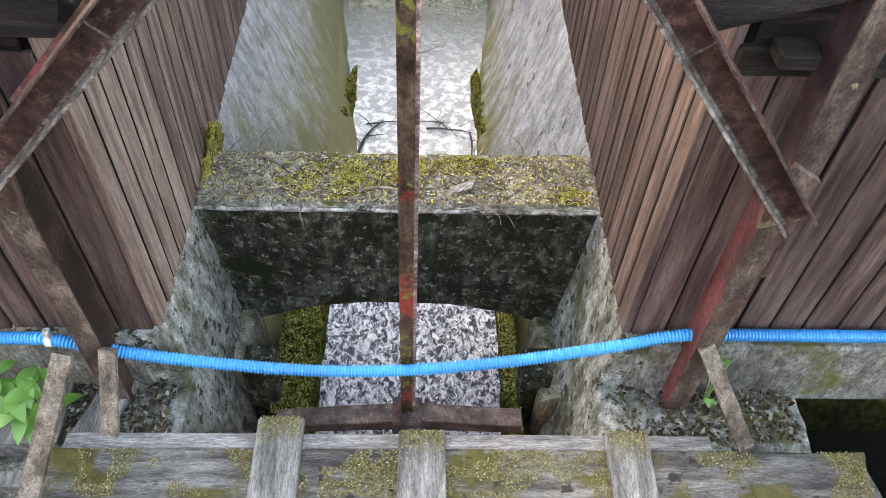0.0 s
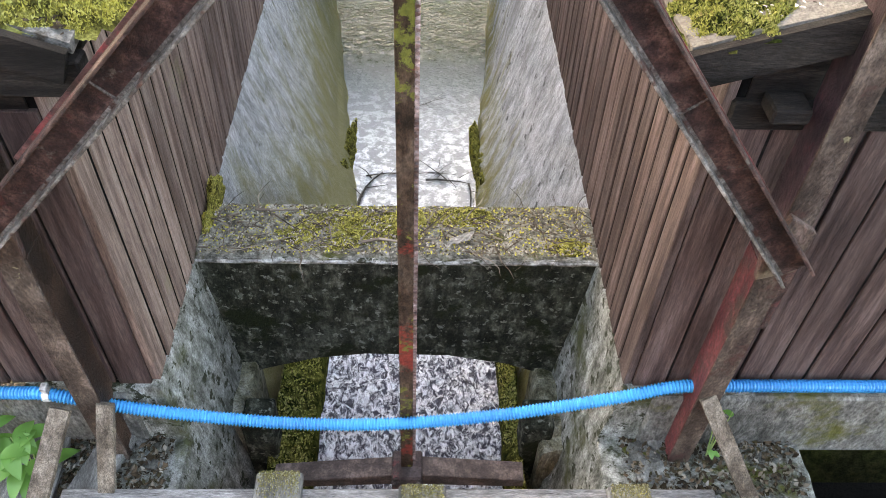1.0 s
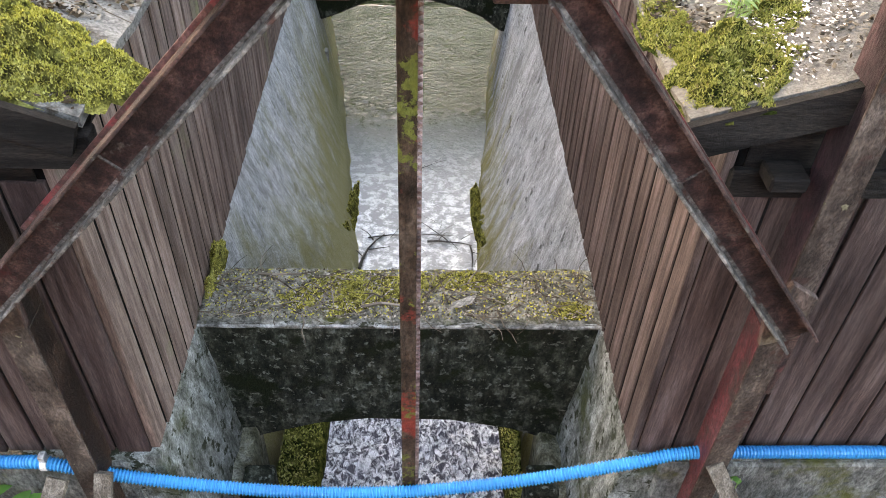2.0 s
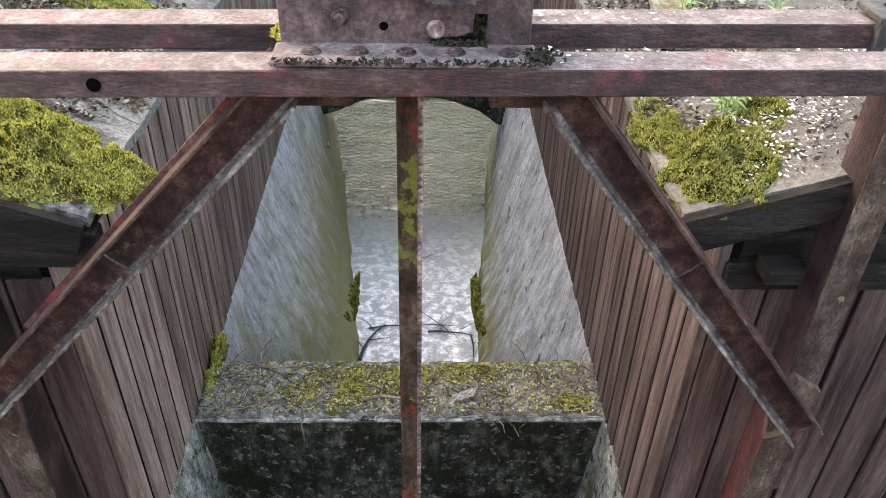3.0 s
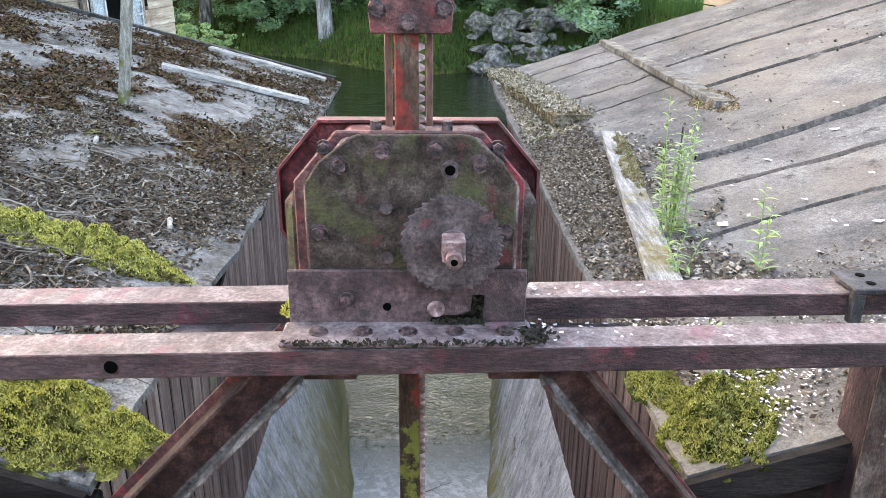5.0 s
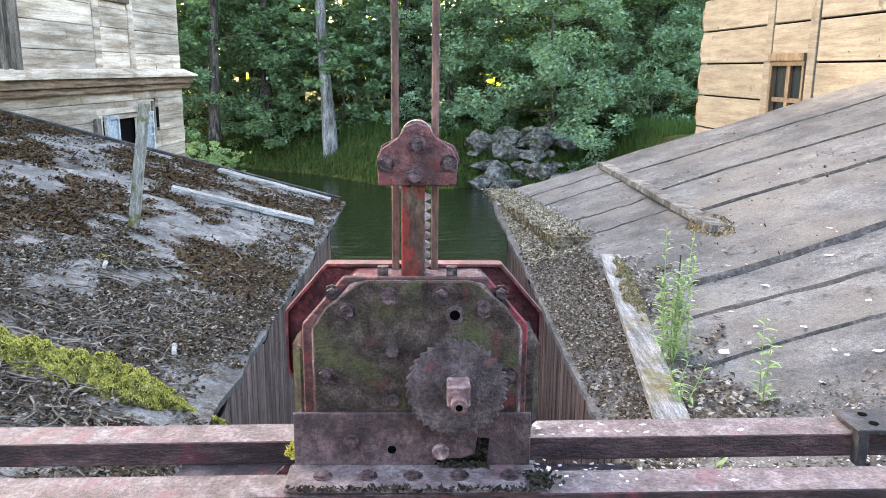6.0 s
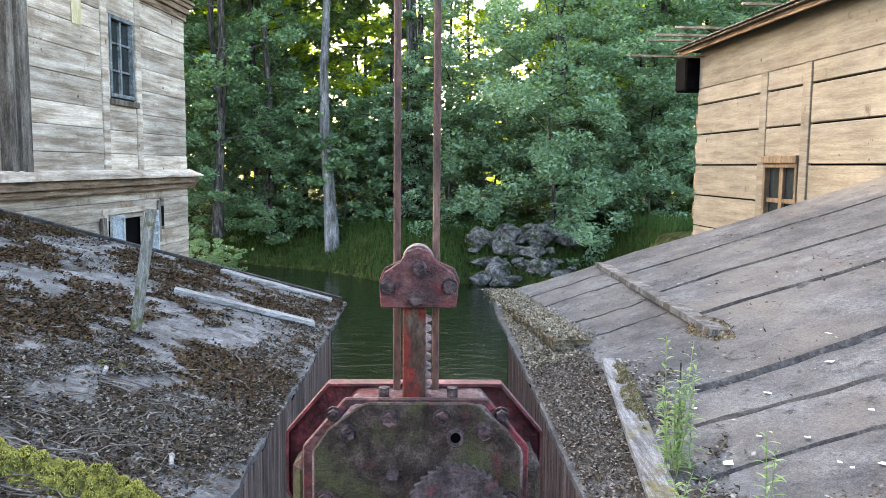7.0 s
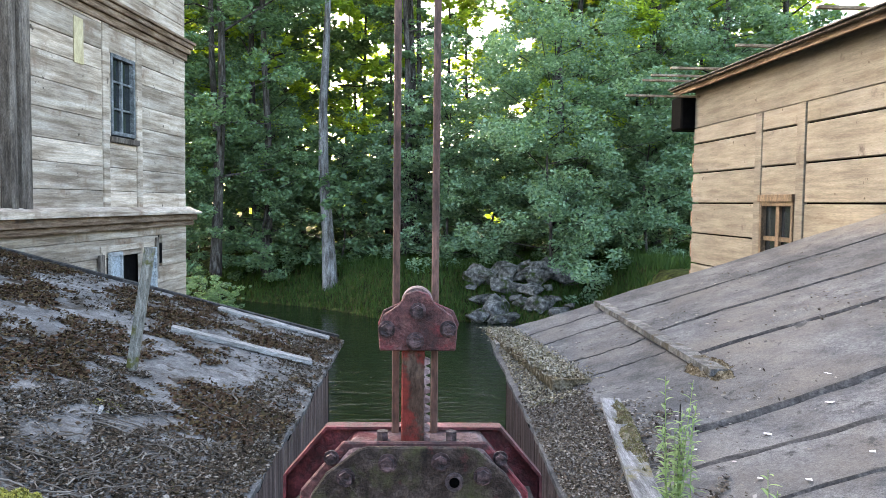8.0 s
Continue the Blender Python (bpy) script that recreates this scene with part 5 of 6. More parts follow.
weed((0.83, 2.0, roof_right(0.83, 2.0)), 8, 0.16, (9, 4), 0.08, "grass tuft growing out of the moss")
bm = bmesh.new()
rod((1.02, 3.2, 0.7), (1.03, 3.22, 1.12), 0.005, 5, bm, 0.003)
tagged(part("dry_stalk", bm, M["bark"], None, "dark dry stalk standing on the roof"), category="stalk")

# ---- on the roofs ----
moss_patch("moss_cushion", -1.06, 1.78, 0.28, 0.2, 0.1, roof_left, 31, "thick yellow-green moss cushion on the roof's corner", count=16000)
moss_patch("moss_cushion", -1.5, 1.85, 0.4, 0.2, 0.09, roof_left, 36, "thick yellow-green moss cushion on the roof's edge", count=9000)
moss_patch("moss_cushion", -1.38, 2.78, 0.5, 0.13, 0.1, roof_left, 32, "long bank of yellow moss across the felt", 0.02, count=16000)
moss_patch("moss_cushion", -2.2, 2.6, 0.5, 0.13, 0.09, roof_left, 37, "long bank of yellow moss across the felt", 0.1, count=6000)
moss_patch("moss_cushion", 0.74, 1.75, 0.16, 0.2, 0.085, roof_right, 33, "green moss cushion on the roof's corner", -0.3, "moss_dark", "tufts_green", 12000)
moss_patch("moss_cushion", 0.64, 2.05, 0.07, 0.24, 0.04, roof_right, 34, "thin green moss along the eave", 0.0, "moss_dark", "tufts_green", 5000)
moss_patch("moss_cushion", 0.9, 1.95, 0.08, 0.12, 0.04, roof_right, 35, "green moss cushion among white petals", 0.0, "moss_dark", "tufts_green", 3000)
moss_patch("moss_patch", -1.75, 4.1, 0.1, 0.14, 0.03, roof_left, 38, "small green moss tuft on the felt", 0.0, count=900)
moss_patch("moss_patch", -1.15, 3.35, 0.06, 0.1, 0.03, roof_left, 39, "small green moss tuft on the felt", 0.0, count=700)
flakes("leaf_litter_near", 48000, on_roof(roof_left, -2.9, -0.88, 1.6, 4.9, 0.035, 2.4, 3), 0.0105, M["flakes"], 51, 0.004, 0.7, "drifts of dry leaves and twigs on the felt roof")
flakes("leaf_litter_far", 34000, on_roof(roof_left, -4.4, -0.9, 3.9, 7.75, 0.12, 2.0, 6), 0.016, M["red_flakes"], 52, 0.004, 0.6, "drifts of rusty brown moss crumbs on the felt roof")
flakes("leaf_litter_mix", 6000, on_roof(roof_left, -4.2, -0.88, 3.6, 7.7, 0.08, 2.2, 8), 0.014, M["flakes"], 53, 0.004, 0.7, "dry leaf litter on the felt roof")
flakes("eave_litter", 8500, on_roof(roof_left, -1.25, -0.865, 1.9, 7.75, 0.02, 3.0, 15), 0.01, M["flakes"], 60, 0.004, 0.7, "dead leaves gathered along the eave of the roof")
flakes("edge_litter", 14000, on_roof(roof_right, 0.6, 1.0, 2.0, 5.4, -0.18, 2.0, 9, lambda x, y: x < 0.72 + 0.09 * (y - 1.8) + 0.08 * nz(y, 0, 0, 3)), 0.0078, M["flakes_pale"], 54, 0.004, 0.7, "grey leaf litter along the eave of the roof")
flakes("eave_dark_litter", 5000, on_roof(roof_right, 0.6, 1.05, 1.9, 5.4, 0.0, 3.0, 16, lambda x, y: x < 0.74 + 0.09 * (y - 1.8)), 0.009, M["flakes"], 63, 0.006, 0.7, "dark dead leaves along the eave of the roof")
flakes("eave_moss_crumbs", 5000, on_roof(roof_right, 0.62, 1.0, 5.0, 8.0, 0.0, 1.8, 10, lambda x, y: x < 0.94 - 0.085 * (y - 5.2)), 0.011, M["warm_crumbs"], 55, 0.01, 0.5, "brown moss crust along the far eave")
flakes("weed_litter", 2500, on_roof(roof_right, 0.8, 1.45, 2.3, 4.6, -0.1, 2.0, 11, lambda x, y: abs(x - 0.95 - 0.08 * (y - 2.4)) < 0.13 + 0.2 * max(0, nz(x, y, 2, 3))), 0.012, M["flakes_pale"], 56, 0.004, 0.7, "dry litter gathered round the weeds")
flakes("scattered_crumbs", 1500, on_roof(roof_right, 1.0, 3.6, 2.2, 7.5, 0.15, 1.5, 12), 0.012, M["flakes_pale"], 57, 0.003, 0.8, "few dry crumbs on the grey felt")
flakes("white_petals", 800, on_roof(roof_right, 0.72, 1.3, 1.6, 2.3, -0.1, 3.0, 13), 0.006, M["petals"], 58, 0.006, 0.9, "white fallen petals round the moss", None, "petals")
flakes("corner_litter", 2600, on_roof(roof_right, 0.7, 1.7, 1.62, 2.5, 0.12, 2.4, 19), 0.008, M["flakes_pale"], 77, 0.004, 0.7, "dry leaves and crumbs on the roof's front corner")
flakes("felt_discs", 26, on_roof(roof_right, 1.1, 3.0, 2.4, 4.2), 0.021, M["petals"], 59, 0.004, 1.0, "pale fallen leaves on the felt", None, "leaves", 0.8)
rg = random.Random(17)
bm = bmesh.new()
for i in range(520):
    x, y = -1.12 - abs(rg.gauss(0, 0.75)), 1.7 + abs(rg.gauss(0.9, 0.9))
    if y < 7.4 and x > -3.6:
        twig(bm, (x, y, roof_left(x, y) + 0.018), rg.uniform(0.06, 0.3), rg.uniform(0, 6.28), rg.uniform(0.002, 0.005), rg, (-0.35, 0.0), 0.8)
tagged(part("twigs", bm, M["twigs"], None, "dry grey twigs scattered over the roof"), category="twigs", kind="stuff")
bm = bmesh.new()
for i in range(140):
    x, y = rg.uniform(XL + 0.05, XR - 0.05), rg.uniform(2.27, 2.55)
    twig(bm, (x, y, TOP + 0.035), rg.uniform(0.05, 0.22), rg.uniform(0, 6.28), rg.uniform(0.002, 0.0045), rg)
tagged(part("twigs", bm, M["twigs"], None, "dry twigs lying on the concrete beam"), category="twigs", kind="stuff")
for p, ln, a in (((-0.3, 2.32, TOP + 0.04), 0.34, 0.25), ((-0.78, 2.52, TOP + 0.04), 0.26, -0.5)):
    bm = bmesh.new()
    twig(bm, p, ln, a, 0.008, rg)
    tagged(part("branch", bm, M["twigs"], None, "thicker dry branch on the concrete beam"), category="branch", group="branches on the beam")


def on_beam_top(rg, count):
    return np.stack([rg.uniform(XL + 0.02, XR - 0.02, count), rg.uniform(2.26, 2.56, count), np.full(count, TOP + 0.02)], 1)


flakes("beam_litter", 6500, on_beam_top, 0.006, M["beam_chips"], 61, 0.004, 0.6, "dead leaves and bark on the concrete beam")
moss_patch("beam_moss", -0.4, 2.42, 0.26, 0.13, 0.042, lambda x, y: TOP + 0.018, 62, "bright yellow moss on the concrete beam", 0.2, count=4500)
moss_patch("beam_moss", 0.12, 2.5, 0.2, 0.07, 0.04, lambda x, y: TOP + 0.02, 63, "bright yellow moss on the concrete beam", 0.0, count=1500)
moss_patch("beam_moss", 0.6, 2.33, 0.1, 0.06, 0.035, lambda x, y: TOP + 0.02, 64, "olive moss on the concrete beam", 0.0, count=900)
moss_patch("beam_moss", -0.1, 2.44, 0.2, 0.12, 0.035, lambda x, y: TOP + 0.02, 65, "yellow moss on the concrete beam", 0.0, count=1500)
tagged(part("crumpled_wrapper", sheet(lambda u, v: (0.07 + 0.11 * u + 0.02 * v, 2.29 + 0.05 * v + 0.05 * u, TOP + 0.05 + 0.012 * nz(u * 4, v * 3, 7, 1.3)), 12, 6, 0.004), M["pale_slat"], None, "crumpled pale wrapper lying on the beam"), category="wrapper")
moss_patch("wall_moss", XL + 0.02, 2.55, 0.03, 0.22, 0.18, lambda x, y: TOP - 0.01, 66, "moss climbing the boards beside the beam", 0.0, count=2500)
flakes("footing_moss", 9000, on_footing, 0.007, M["tufts_green"], 88, 0.0, 0.2, "wet green moss on the channel's footings", None, "moss")
# rubble on the ledges
def on_ledge(rg, count):
    s = rg.random(count) < 0.5
    x = np.where(s, rg.uniform(0.78, 1.5, count), rg.uniform(-1.6, -1.02, count))
    return np.stack([x, rg.uniform(1.35, 1.6, count), np.full(count, -1.262)], 1)


flakes("ledge_litter", 1800, on_ledge, 0.012, M["flakes"], 67, 0.006, 0.5, "dead leaves and crumbs on the concrete ledge")
bm = bmesh.new()
for i in range(26):
    x = rg.choice((rg.uniform(0.8, 1.0), rg.uniform(-1.3, -1.05)))
    bmesh.ops.create_icosphere(bm, subdivisions=1, radius=rg.uniform(0.015, 0.05), matrix=Matrix.Translation((x, rg.uniform(1.42, 1.6), -1.26)) @ Matrix.Diagonal((1, rg.uniform(0.6, 1.2), 0.6, 1)))
for v in bm.verts:
    v.co += Vector((nz(v.co.x, v.co.y, v.co.z, 40), nz(v.co.y, v.co.z, v.co.x, 40), 0)) * 0.012
tagged(part("rubble", bm, M["concrete"], None, "broken concrete lumps on the ledge"), category="rubble", kind="stuff")

# boards lying on the roofs
def roof_board(name, p, q, w, h, fz, material, label, lift=0.02):
    a, b = Vector((*p, fz(*p) + lift)), Vector((*q, fz(*q) + lift))
    bm = bmesh.new()
    d = (b - a).normalized()
    up = Vector((0, 0, 1))
    s = d.cross(up).normalized()
    n = 10
    prev = None
    for i in range(n + 1):
        c = a.lerp(b, i / n) + Vector((0, 0, 0.006 * nz(i, 0, w, 0.7)))
        ww = w * (1 + 0.06 * nz(i, 5, w, 0.9))
        row = [bm.verts.new(c + s * ww * k + up * hh) for k, hh in ((-0.5, -h / 2), (0.5, -h / 2), (0.5, h / 2), (-0.5, h / 2))]
        if prev:
            for k in range(4):
                bm.faces.new((prev[k], prev[(k + 1) % 4], row[(k + 1) % 4], row[k]))
        else:
            bm.faces.new(row)
        prev = row
    bm.faces.new(prev[::-1])
    bmesh.ops.recalc_face_normals(bm, faces=bm.faces[:])
    return tagged(part(name, bm, material, None, label), category="board", group="boards on the roofs")


roof_board("loose_slat", (-2.08, 6.2), (-1.0, 6.41), 0.13, 0.035, roof_left, M["pale_slat"], "pale weathered slat lying on the mossy roof")
roof_board("loose_slat", (-2.07, 7.6), (-1.0, 7.55), 0.12, 0.035, roof_left, M["pale_slat"], "pale weathered slat along the roof's far edge")
roof_board("roof_plank", (1.07, 4.65), (0.8, 2.45), 0.12, 0.03, roof_right, M["plank_pale"], "grey plank with moss, nailed along the roof", 0.025)
roof_board("roof_plank", (1.7, 7.85), (1.7, 4.55), 0.11, 0.045, roof_right, M["plank_felt"], "felt-covered batten running down the roof", 0.02)
roof_board("roof_plank", (0.7, 8.0), (0.95, 5.25), 0.28, 0.07, roof_right, M["crust"], "moss-crusted edge batten of the roof", 0.02)
tagged(part("edge_block", box(0.6, 0.64, 7.2, 8.0, 0.56, 0.66, 0.004), M["pale_slat"], None, "pale board end at the roof's far corner"), category="board", group="boards on the roofs")
flakes("batten_crumbs", 5000, (lambda rg, c: np.stack([0.66 + 0.27 * (t := rg.random(c)) + rg.normal(0.03, 0.09, c), 8.0 - 2.75 * t, roof_right(0.69 + 0.27 * t, 0) + 0.055], 1)), 0.011, M["warm_crumbs"], 71, 0.002, 0.4, "brown moss crumbs on the edge batten", None, "moss")
moss_patch("batten_moss", 1.71, 4.75, 0.12, 0.32, 0.07, roof_right, 72, "brown-green moss on the batten's end", 0.0, "crust", "red_flakes", 900)
moss_patch("plank_moss_patch", 1.01, 4.05, 0.065, 0.62, 0.05, lambda x, y: roof_right(x, y) + 0.03, 73, "olive moss on the nailed plank", -0.12, "crust", "tufts_dry", 4000)
slat = bar((-1.9, 4.84, roof_left(-1.9, 4.84) - 0.02), (-1.83, 5.0, 1.66), [(-0.031, -0.016), (0.031, -0.016), (0.031, 0.016), (-0.031, 0.016)], (1, 0, 0))
tagged(part("leaning_slat", slat, M["mossy_slat"], None, "narrow mossy slat standing on the roof"), category="slat")
for a, b in (((-1.16, 3.24), (-1.13, 3.14)), ((-1.74, 4.0), (-1.72, 3.92))):
    bm = rod((*a, roof_left(*a) + 0.02), (*b, roof_left(*b) + 0.02), 0.013, 8, None, 0.01)
    tagged(part("wood_chip", bm, M["pale_slat"], None, "pale broken piece of wood on the litter"), category="wood chip", group="wood chips")

# wrinkled felt seams running up the roof
def seam(p, q, seed, fz, w=0.016, h=0.02):
    bm = bmesh.new()
    n = 40
    prev = None
    for i in range(n + 1):
        t = i / n
        x = p[0] + (q[0] - p[0]) * t
        y = p[1] + (q[1] - p[1]) * t + 0.05 * nz(t * 4, seed, 0, 1.1) + 0.015 * nz(t * 20, seed, 1, 1.0)
        z = fz(x, y) + 0.016 * nz(x, y, 1, 1.3)
        row = [bm.verts.new((x, y - w * 1.0, z - 0.004)), bm.verts.new((x, y - w * 0.1, z + h)), bm.verts.new((x, y + w * 0.3, z + h * 0.9)), bm.verts.new((x, y + w * 0.35, z - 0.006))]
        if prev:
            for k in range(3):
                bm.faces.new((prev[k], row[k], row[k + 1], prev[k + 1]))
        prev = row
    bmesh.ops.recalc_face_normals(bm, faces=bm.faces[:])
    part("seam", bm, M["felt_seam"], roof_r, smooth=True)


for p, q, sd, w, h in (((1.75, 5.12), (4.9, 5.0), 1, 0.02, 0.018), ((1.3, 3.8), (4.9, 3.9), 2, 0.03, 0.03), ((1.0, 2.88), (4.9, 2.78), 3, 0.014, 0.012), ((1.75, 6.1), (4.9, 6.0), 4, 0.014, 0.014),
                       ((1.0, 3.35), (4.9, 3.3), 5, 0.03, 0.01), ((1.75, 7.1), (4.9, 7.05), 6, 0.014, 0.012), ((0.95, 5.9), (1.65, 5.95), 7, 0.01, 0.008), ((0.9, 6.8), (1.65, 6.8), 8, 0.01, 0.008), ((0.98, 5.4), (1.65, 5.42), 9, 0.01, 0.008), ((0.85, 7.4), (1.65, 7.4), 10, 0.01, 0.008)):
    seam(p, q, sd, roof_right, w, h)
for p, q, sd in (((-1.0, 7.0), (-4.4, 6.9), 21), ((-1.0, 5.3), (-4.4, 5.2), 22), ((-0.95, 4.3), (-4.4, 4.2), 23)):
    def seam_l(p=p, q=q, sd=sd):
        bm = bmesh.new()
        prev = None
        for i in range(41):
            t = i / 40
            x, y = p[0] + (q[0] - p[0]) * t, p[1] + 0.06 * nz(t * 4, sd, 0, 1.1)
            z = roof_left(x, y) + 0.016 * nz(x, y, -1, 1.3)
            row = [bm.verts.new((x, y - 0.04, z - 0.003)), bm.verts.new((x, y, z + 0.014)), bm.verts.new((x, y + 0.012, z - 0.006))]
            if prev:
                for k in range(2):
                    bm.faces.new((prev[k], row[k], row[k + 1], prev[k + 1]))
            prev = row
        bmesh.ops.recalc_face_normals(bm, faces=bm.faces[:])
        part("seam", bm, M["felt_left"], roof_l, smooth=True)
    seam_l()
# far verge board of the roofs
part("verge_strip", bar((-0.93, 7.8, roof_left(-0.93, 7.8) + 0.01), (-4.5, 7.8, roof_left(-4.5, 7.8) + 0.01), [(-0.03, -0.02), (0.03, -0.02), (0.03, 0.02), (-0.03, 0.02)], (0, 1, 0)), M["felt_seam"], roof_l)

# things lying in the stream
for p, ln, ang, r in (((-0.46, 3.82, -2.085), 0.5, 1.3, 0.022), ((0.0, 4.1, -2.085), 0.4, 0.1, 0.016), ((0.16, 4.08, -2.08), 0.42, 2.0, 0.009), ((0.3, 4.05, -2.075), 0.36, -1.3, 0.012), ((-0.2, 4.9, -2.085), 0.5, 0.5, 0.008), ((-0.42, 4.14, -2.09), 0.8, 0.02, 0.009)):
    bm = bmesh.new()
    twig(bm, p, ln * 0.8, ang, r * 0.6, rg, (0, 0), 0.22)
    for k in range(3):
        twig(bm, Vector(p) + Vector((math.cos(ang), math.sin(ang), 0)) * ln * 0.2 * (k + 1), ln * 0.3, ang + (0.8, -0.9, 0.6)[k], r * 0.25, rg, (0, 0), 0.3)
    tagged(part("drift_branch", bm, M["wet_branch"], None, "wet black branch caught in the stream"), category="branch", group="branches in the stream")
for s, x in ((-1, -0.56), (1, 0.38)):
    moss_patch("foot_moss", x, 4.25, 0.05, 0.6, 0.2, lambda a, b: WATER - 0.02, 81 + s, "bright moss at the wall's foot by the water", 0.06 * s, count=3500)

# wooden post at the end of the channel
tagged(part("sluice_post", box(-0.9, -0.83, 5.9, 5.97, -2.4, -1.6, 0.006), M["pale_slat"], None, "pale wooden post at the channel wall"), category="post")

# ---- houses ----
def wall_frame(p, q):
    """Places on an upright wall: s metres from p towards q, z up, d out from the wall to the channel."""
    p, q = Vector((p[0], p[1], 0)), Vector((q[0], q[1], 0))
    along = (q - p).normalized()
    out = Vector((-along.y, along.x, 0))
    if out.x * (0 - p.x) < 0:
        out = -out
    return lambda s, z, d=0.0: p + along * s + out * d + Vector((0, 0, z))


def slab(at, s0, s1, z0, z1, d0, d1, bev=0.0):
    bm = bmesh.new()
    v = [bm.verts.new(at(s, z, d)) for s, z, d in ((s0, z0, d0), (s1, z0, d0), (s1, z0, d1), (s0, z0, d1), (s0, z1, d0), (s1, z1, d0), (s1, z1, d1), (s0, z1, d1))]
    fs = [bm.faces.new([v[i] for i in f]) for f in ((3, 2, 1, 0), (4, 5, 6, 7), (0, 1, 5, 4), (1, 2, 6, 5), (2, 3, 7, 6), (3, 0, 4, 7))]
    bmesh.ops.recalc_face_normals(bm, faces=fs)
    if bev:
        bmesh.ops.bevel(bm, geom=bm.edges[:], offset=bev, segments=1, affect="EDGES")
    return bm


def boards(at, ob, spans, z0, z1, hs, material, seed, holes=(), gap=0.007, d0=-0.06, d1=0.0):
    """Courses of boards over each span, cut round the holes (s0, s1, z0, z1)."""
    rg = random.Random(seed)
    z = z0
    while z < z1 - 0.02:
        h = min(rg.uniform(*hs), z1 - z)
        for a, b in spans:
            cuts = [(a, b)]
            for h0, h1, y0, y1 in holes:
                if z + h / 2 > y0 and z + h / 2 < y1:
                    nxt = []
                    for c0, c1 in cuts:
                        if h1 <= c0 or h0 >= c1:
                            nxt.append((c0, c1))
                        else:
                            if h0 > c0 + 0.02:
                                nxt.append((c0, h0))
                            if h1 < c1 - 0.02:
                                nxt.append((h1, c1))
                    cuts = nxt
            for c0, c1 in cuts:
                o = rg.uniform(-0.006, 0.006)
                part("board", slab(at, c0, c1, z + gap / 2, z + h - gap / 2, d0, d1 + o, 0.006), material, ob)
        z += h


def window(at, ob, s0, s1, z0, z1, cols, rows, frame_m, name="window", depth=-0.05, bar_w=0.03):
    w = part(name, slab(at, s0 + 0.01, s1 - 0.01, z0 + 0.01, z1 - 0.01, depth - 0.02, depth - 0.012), M["glass"], ob, "dark reflecting panes")
    for a, b, c, d in ((s0, s1, z0, z0 + 0.06), (s0, s1, z1 - 0.06, z1), (s0, s0 + 0.06, z0 + 0.06, z1 - 0.06), (s1 - 0.06, s1, z0 + 0.06, z1 - 0.06)):
        part("frame_bar", slab(at, a, b, c, d, depth - 0.03, depth + 0.06, 0.004), frame_m, w)
    for i in range(1, cols):
        s = s0 + (s1 - s0) * i / cols
        k = 1.6 if i * 2 == cols else 1
        part("muntin", slab(at, s - bar_w * k / 2, s + bar_w * k / 2, z0 + 0.06, z1 - 0.06, depth - 0.01, depth + 0.03), frame_m, w)
    for i in range(1, rows):
        z = z0 + (z1 - z0) * i / rows
        part("muntin", slab(at, s0 + 0.06, s1 - 0.06, z - bar_w / 2, z + bar_w / 2, depth - 0.01, depth + 0.024), frame_m, w)
    return w


# the grey old house: s runs from its far corner towards the camera
OLD_P, OLD_Q = (-4.66, 15.1), (-5.38, 5.5)
old = thing("old_house", (OLD_P[0], OLD_P[1], -1.2), "grey weathered timber house with a trimmed ledge and small windows", "house")
at = wall_frame(OLD_P, OLD_Q)
boards(at, old, [(0.0, 1.91), (2.1, 3.05), (3.25, 9.4)], 1.8, 4.62, (0.26, 0.42), M["old_wood"], 3, [(2.12, 2.98, 2.94, 4.2)])
boards(at, old, [(0.0, 9.4)], -1.2, 1.5, (0.2, 0.3), M["old_wood"], 4, [(1.6, 3.3, 0.35, 1.2), (1.12, 1.3, 0.85, 1.22)])
boards(at, old, [(0.0, 9.4)], 4.95, 7.6, (0.2, 0.32), M["old_wood"], 5)
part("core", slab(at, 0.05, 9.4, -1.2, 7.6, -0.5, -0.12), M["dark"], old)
part("end_wall", slab(at, -0.02, 0.05, -1.2, 7.6, -4.0, -0.02), M["old_wood"], old)
for z0, z1, d in ((1.5, 1.6, 0.1), (1.6, 1.72, 0.17)):
    part("ledge_trim", slab(at, -0.15, 9.4, z0, z1, -0.02, d, 0.012), M["brown_wood"], old, "brown moulded ledge trim")
bm = slab(at, -0.2, 9.4, 1.72, 1.75, -0.03, 0.25, 0.004)
for v in bm.verts:
    if (v.co - at(0, 0, 0)).x <= 0.12 and v.co.z > 1.73:
        v.co.z += 0.1
part("ledge_board", bm, M["old_wood"], old, "sloping grey ledge board")
for z0, z1, d in ((4.6, 4.72, 0.04), (4.72, 4.82, 0.09), (4.82, 4.9, 0.13), (4.9, 4.95, 0.17)):
    part("cornice", slab(at, -d, 9.4, z0, z1, -0.02, d, 0.01), M["brown_wood"], old, "dark brown stepped cornice")
for s in (1.91, 3.05):
    part("post", slab(at, s, s + 0.19, 1.79, 4.6, -0.04, 0.02, 0.01), M["old_wood"], old)
for s, w in ((5.36, 0.2), (5.66, 0.12)):
    part("corner_post", slab(at, s, s + w, 1.65, 4.8, 0.0, 0.17, 0.02), M["old_dark"], old, "dark weathered double post")
window(at, old, 2.14, 2.96, 2.96, 4.2, 2, 3, M["window_grey"])
part("board", slab(at, 2.105, 3.045, 2.62, 2.9, -0.06, -0.008, 0.006), M["old_wood"], old)
part("window_sill", slab(at, 2.1, 3.02, 2.84, 2.93, -0.02, 0.06, 0.008), M["old_dark"], old)
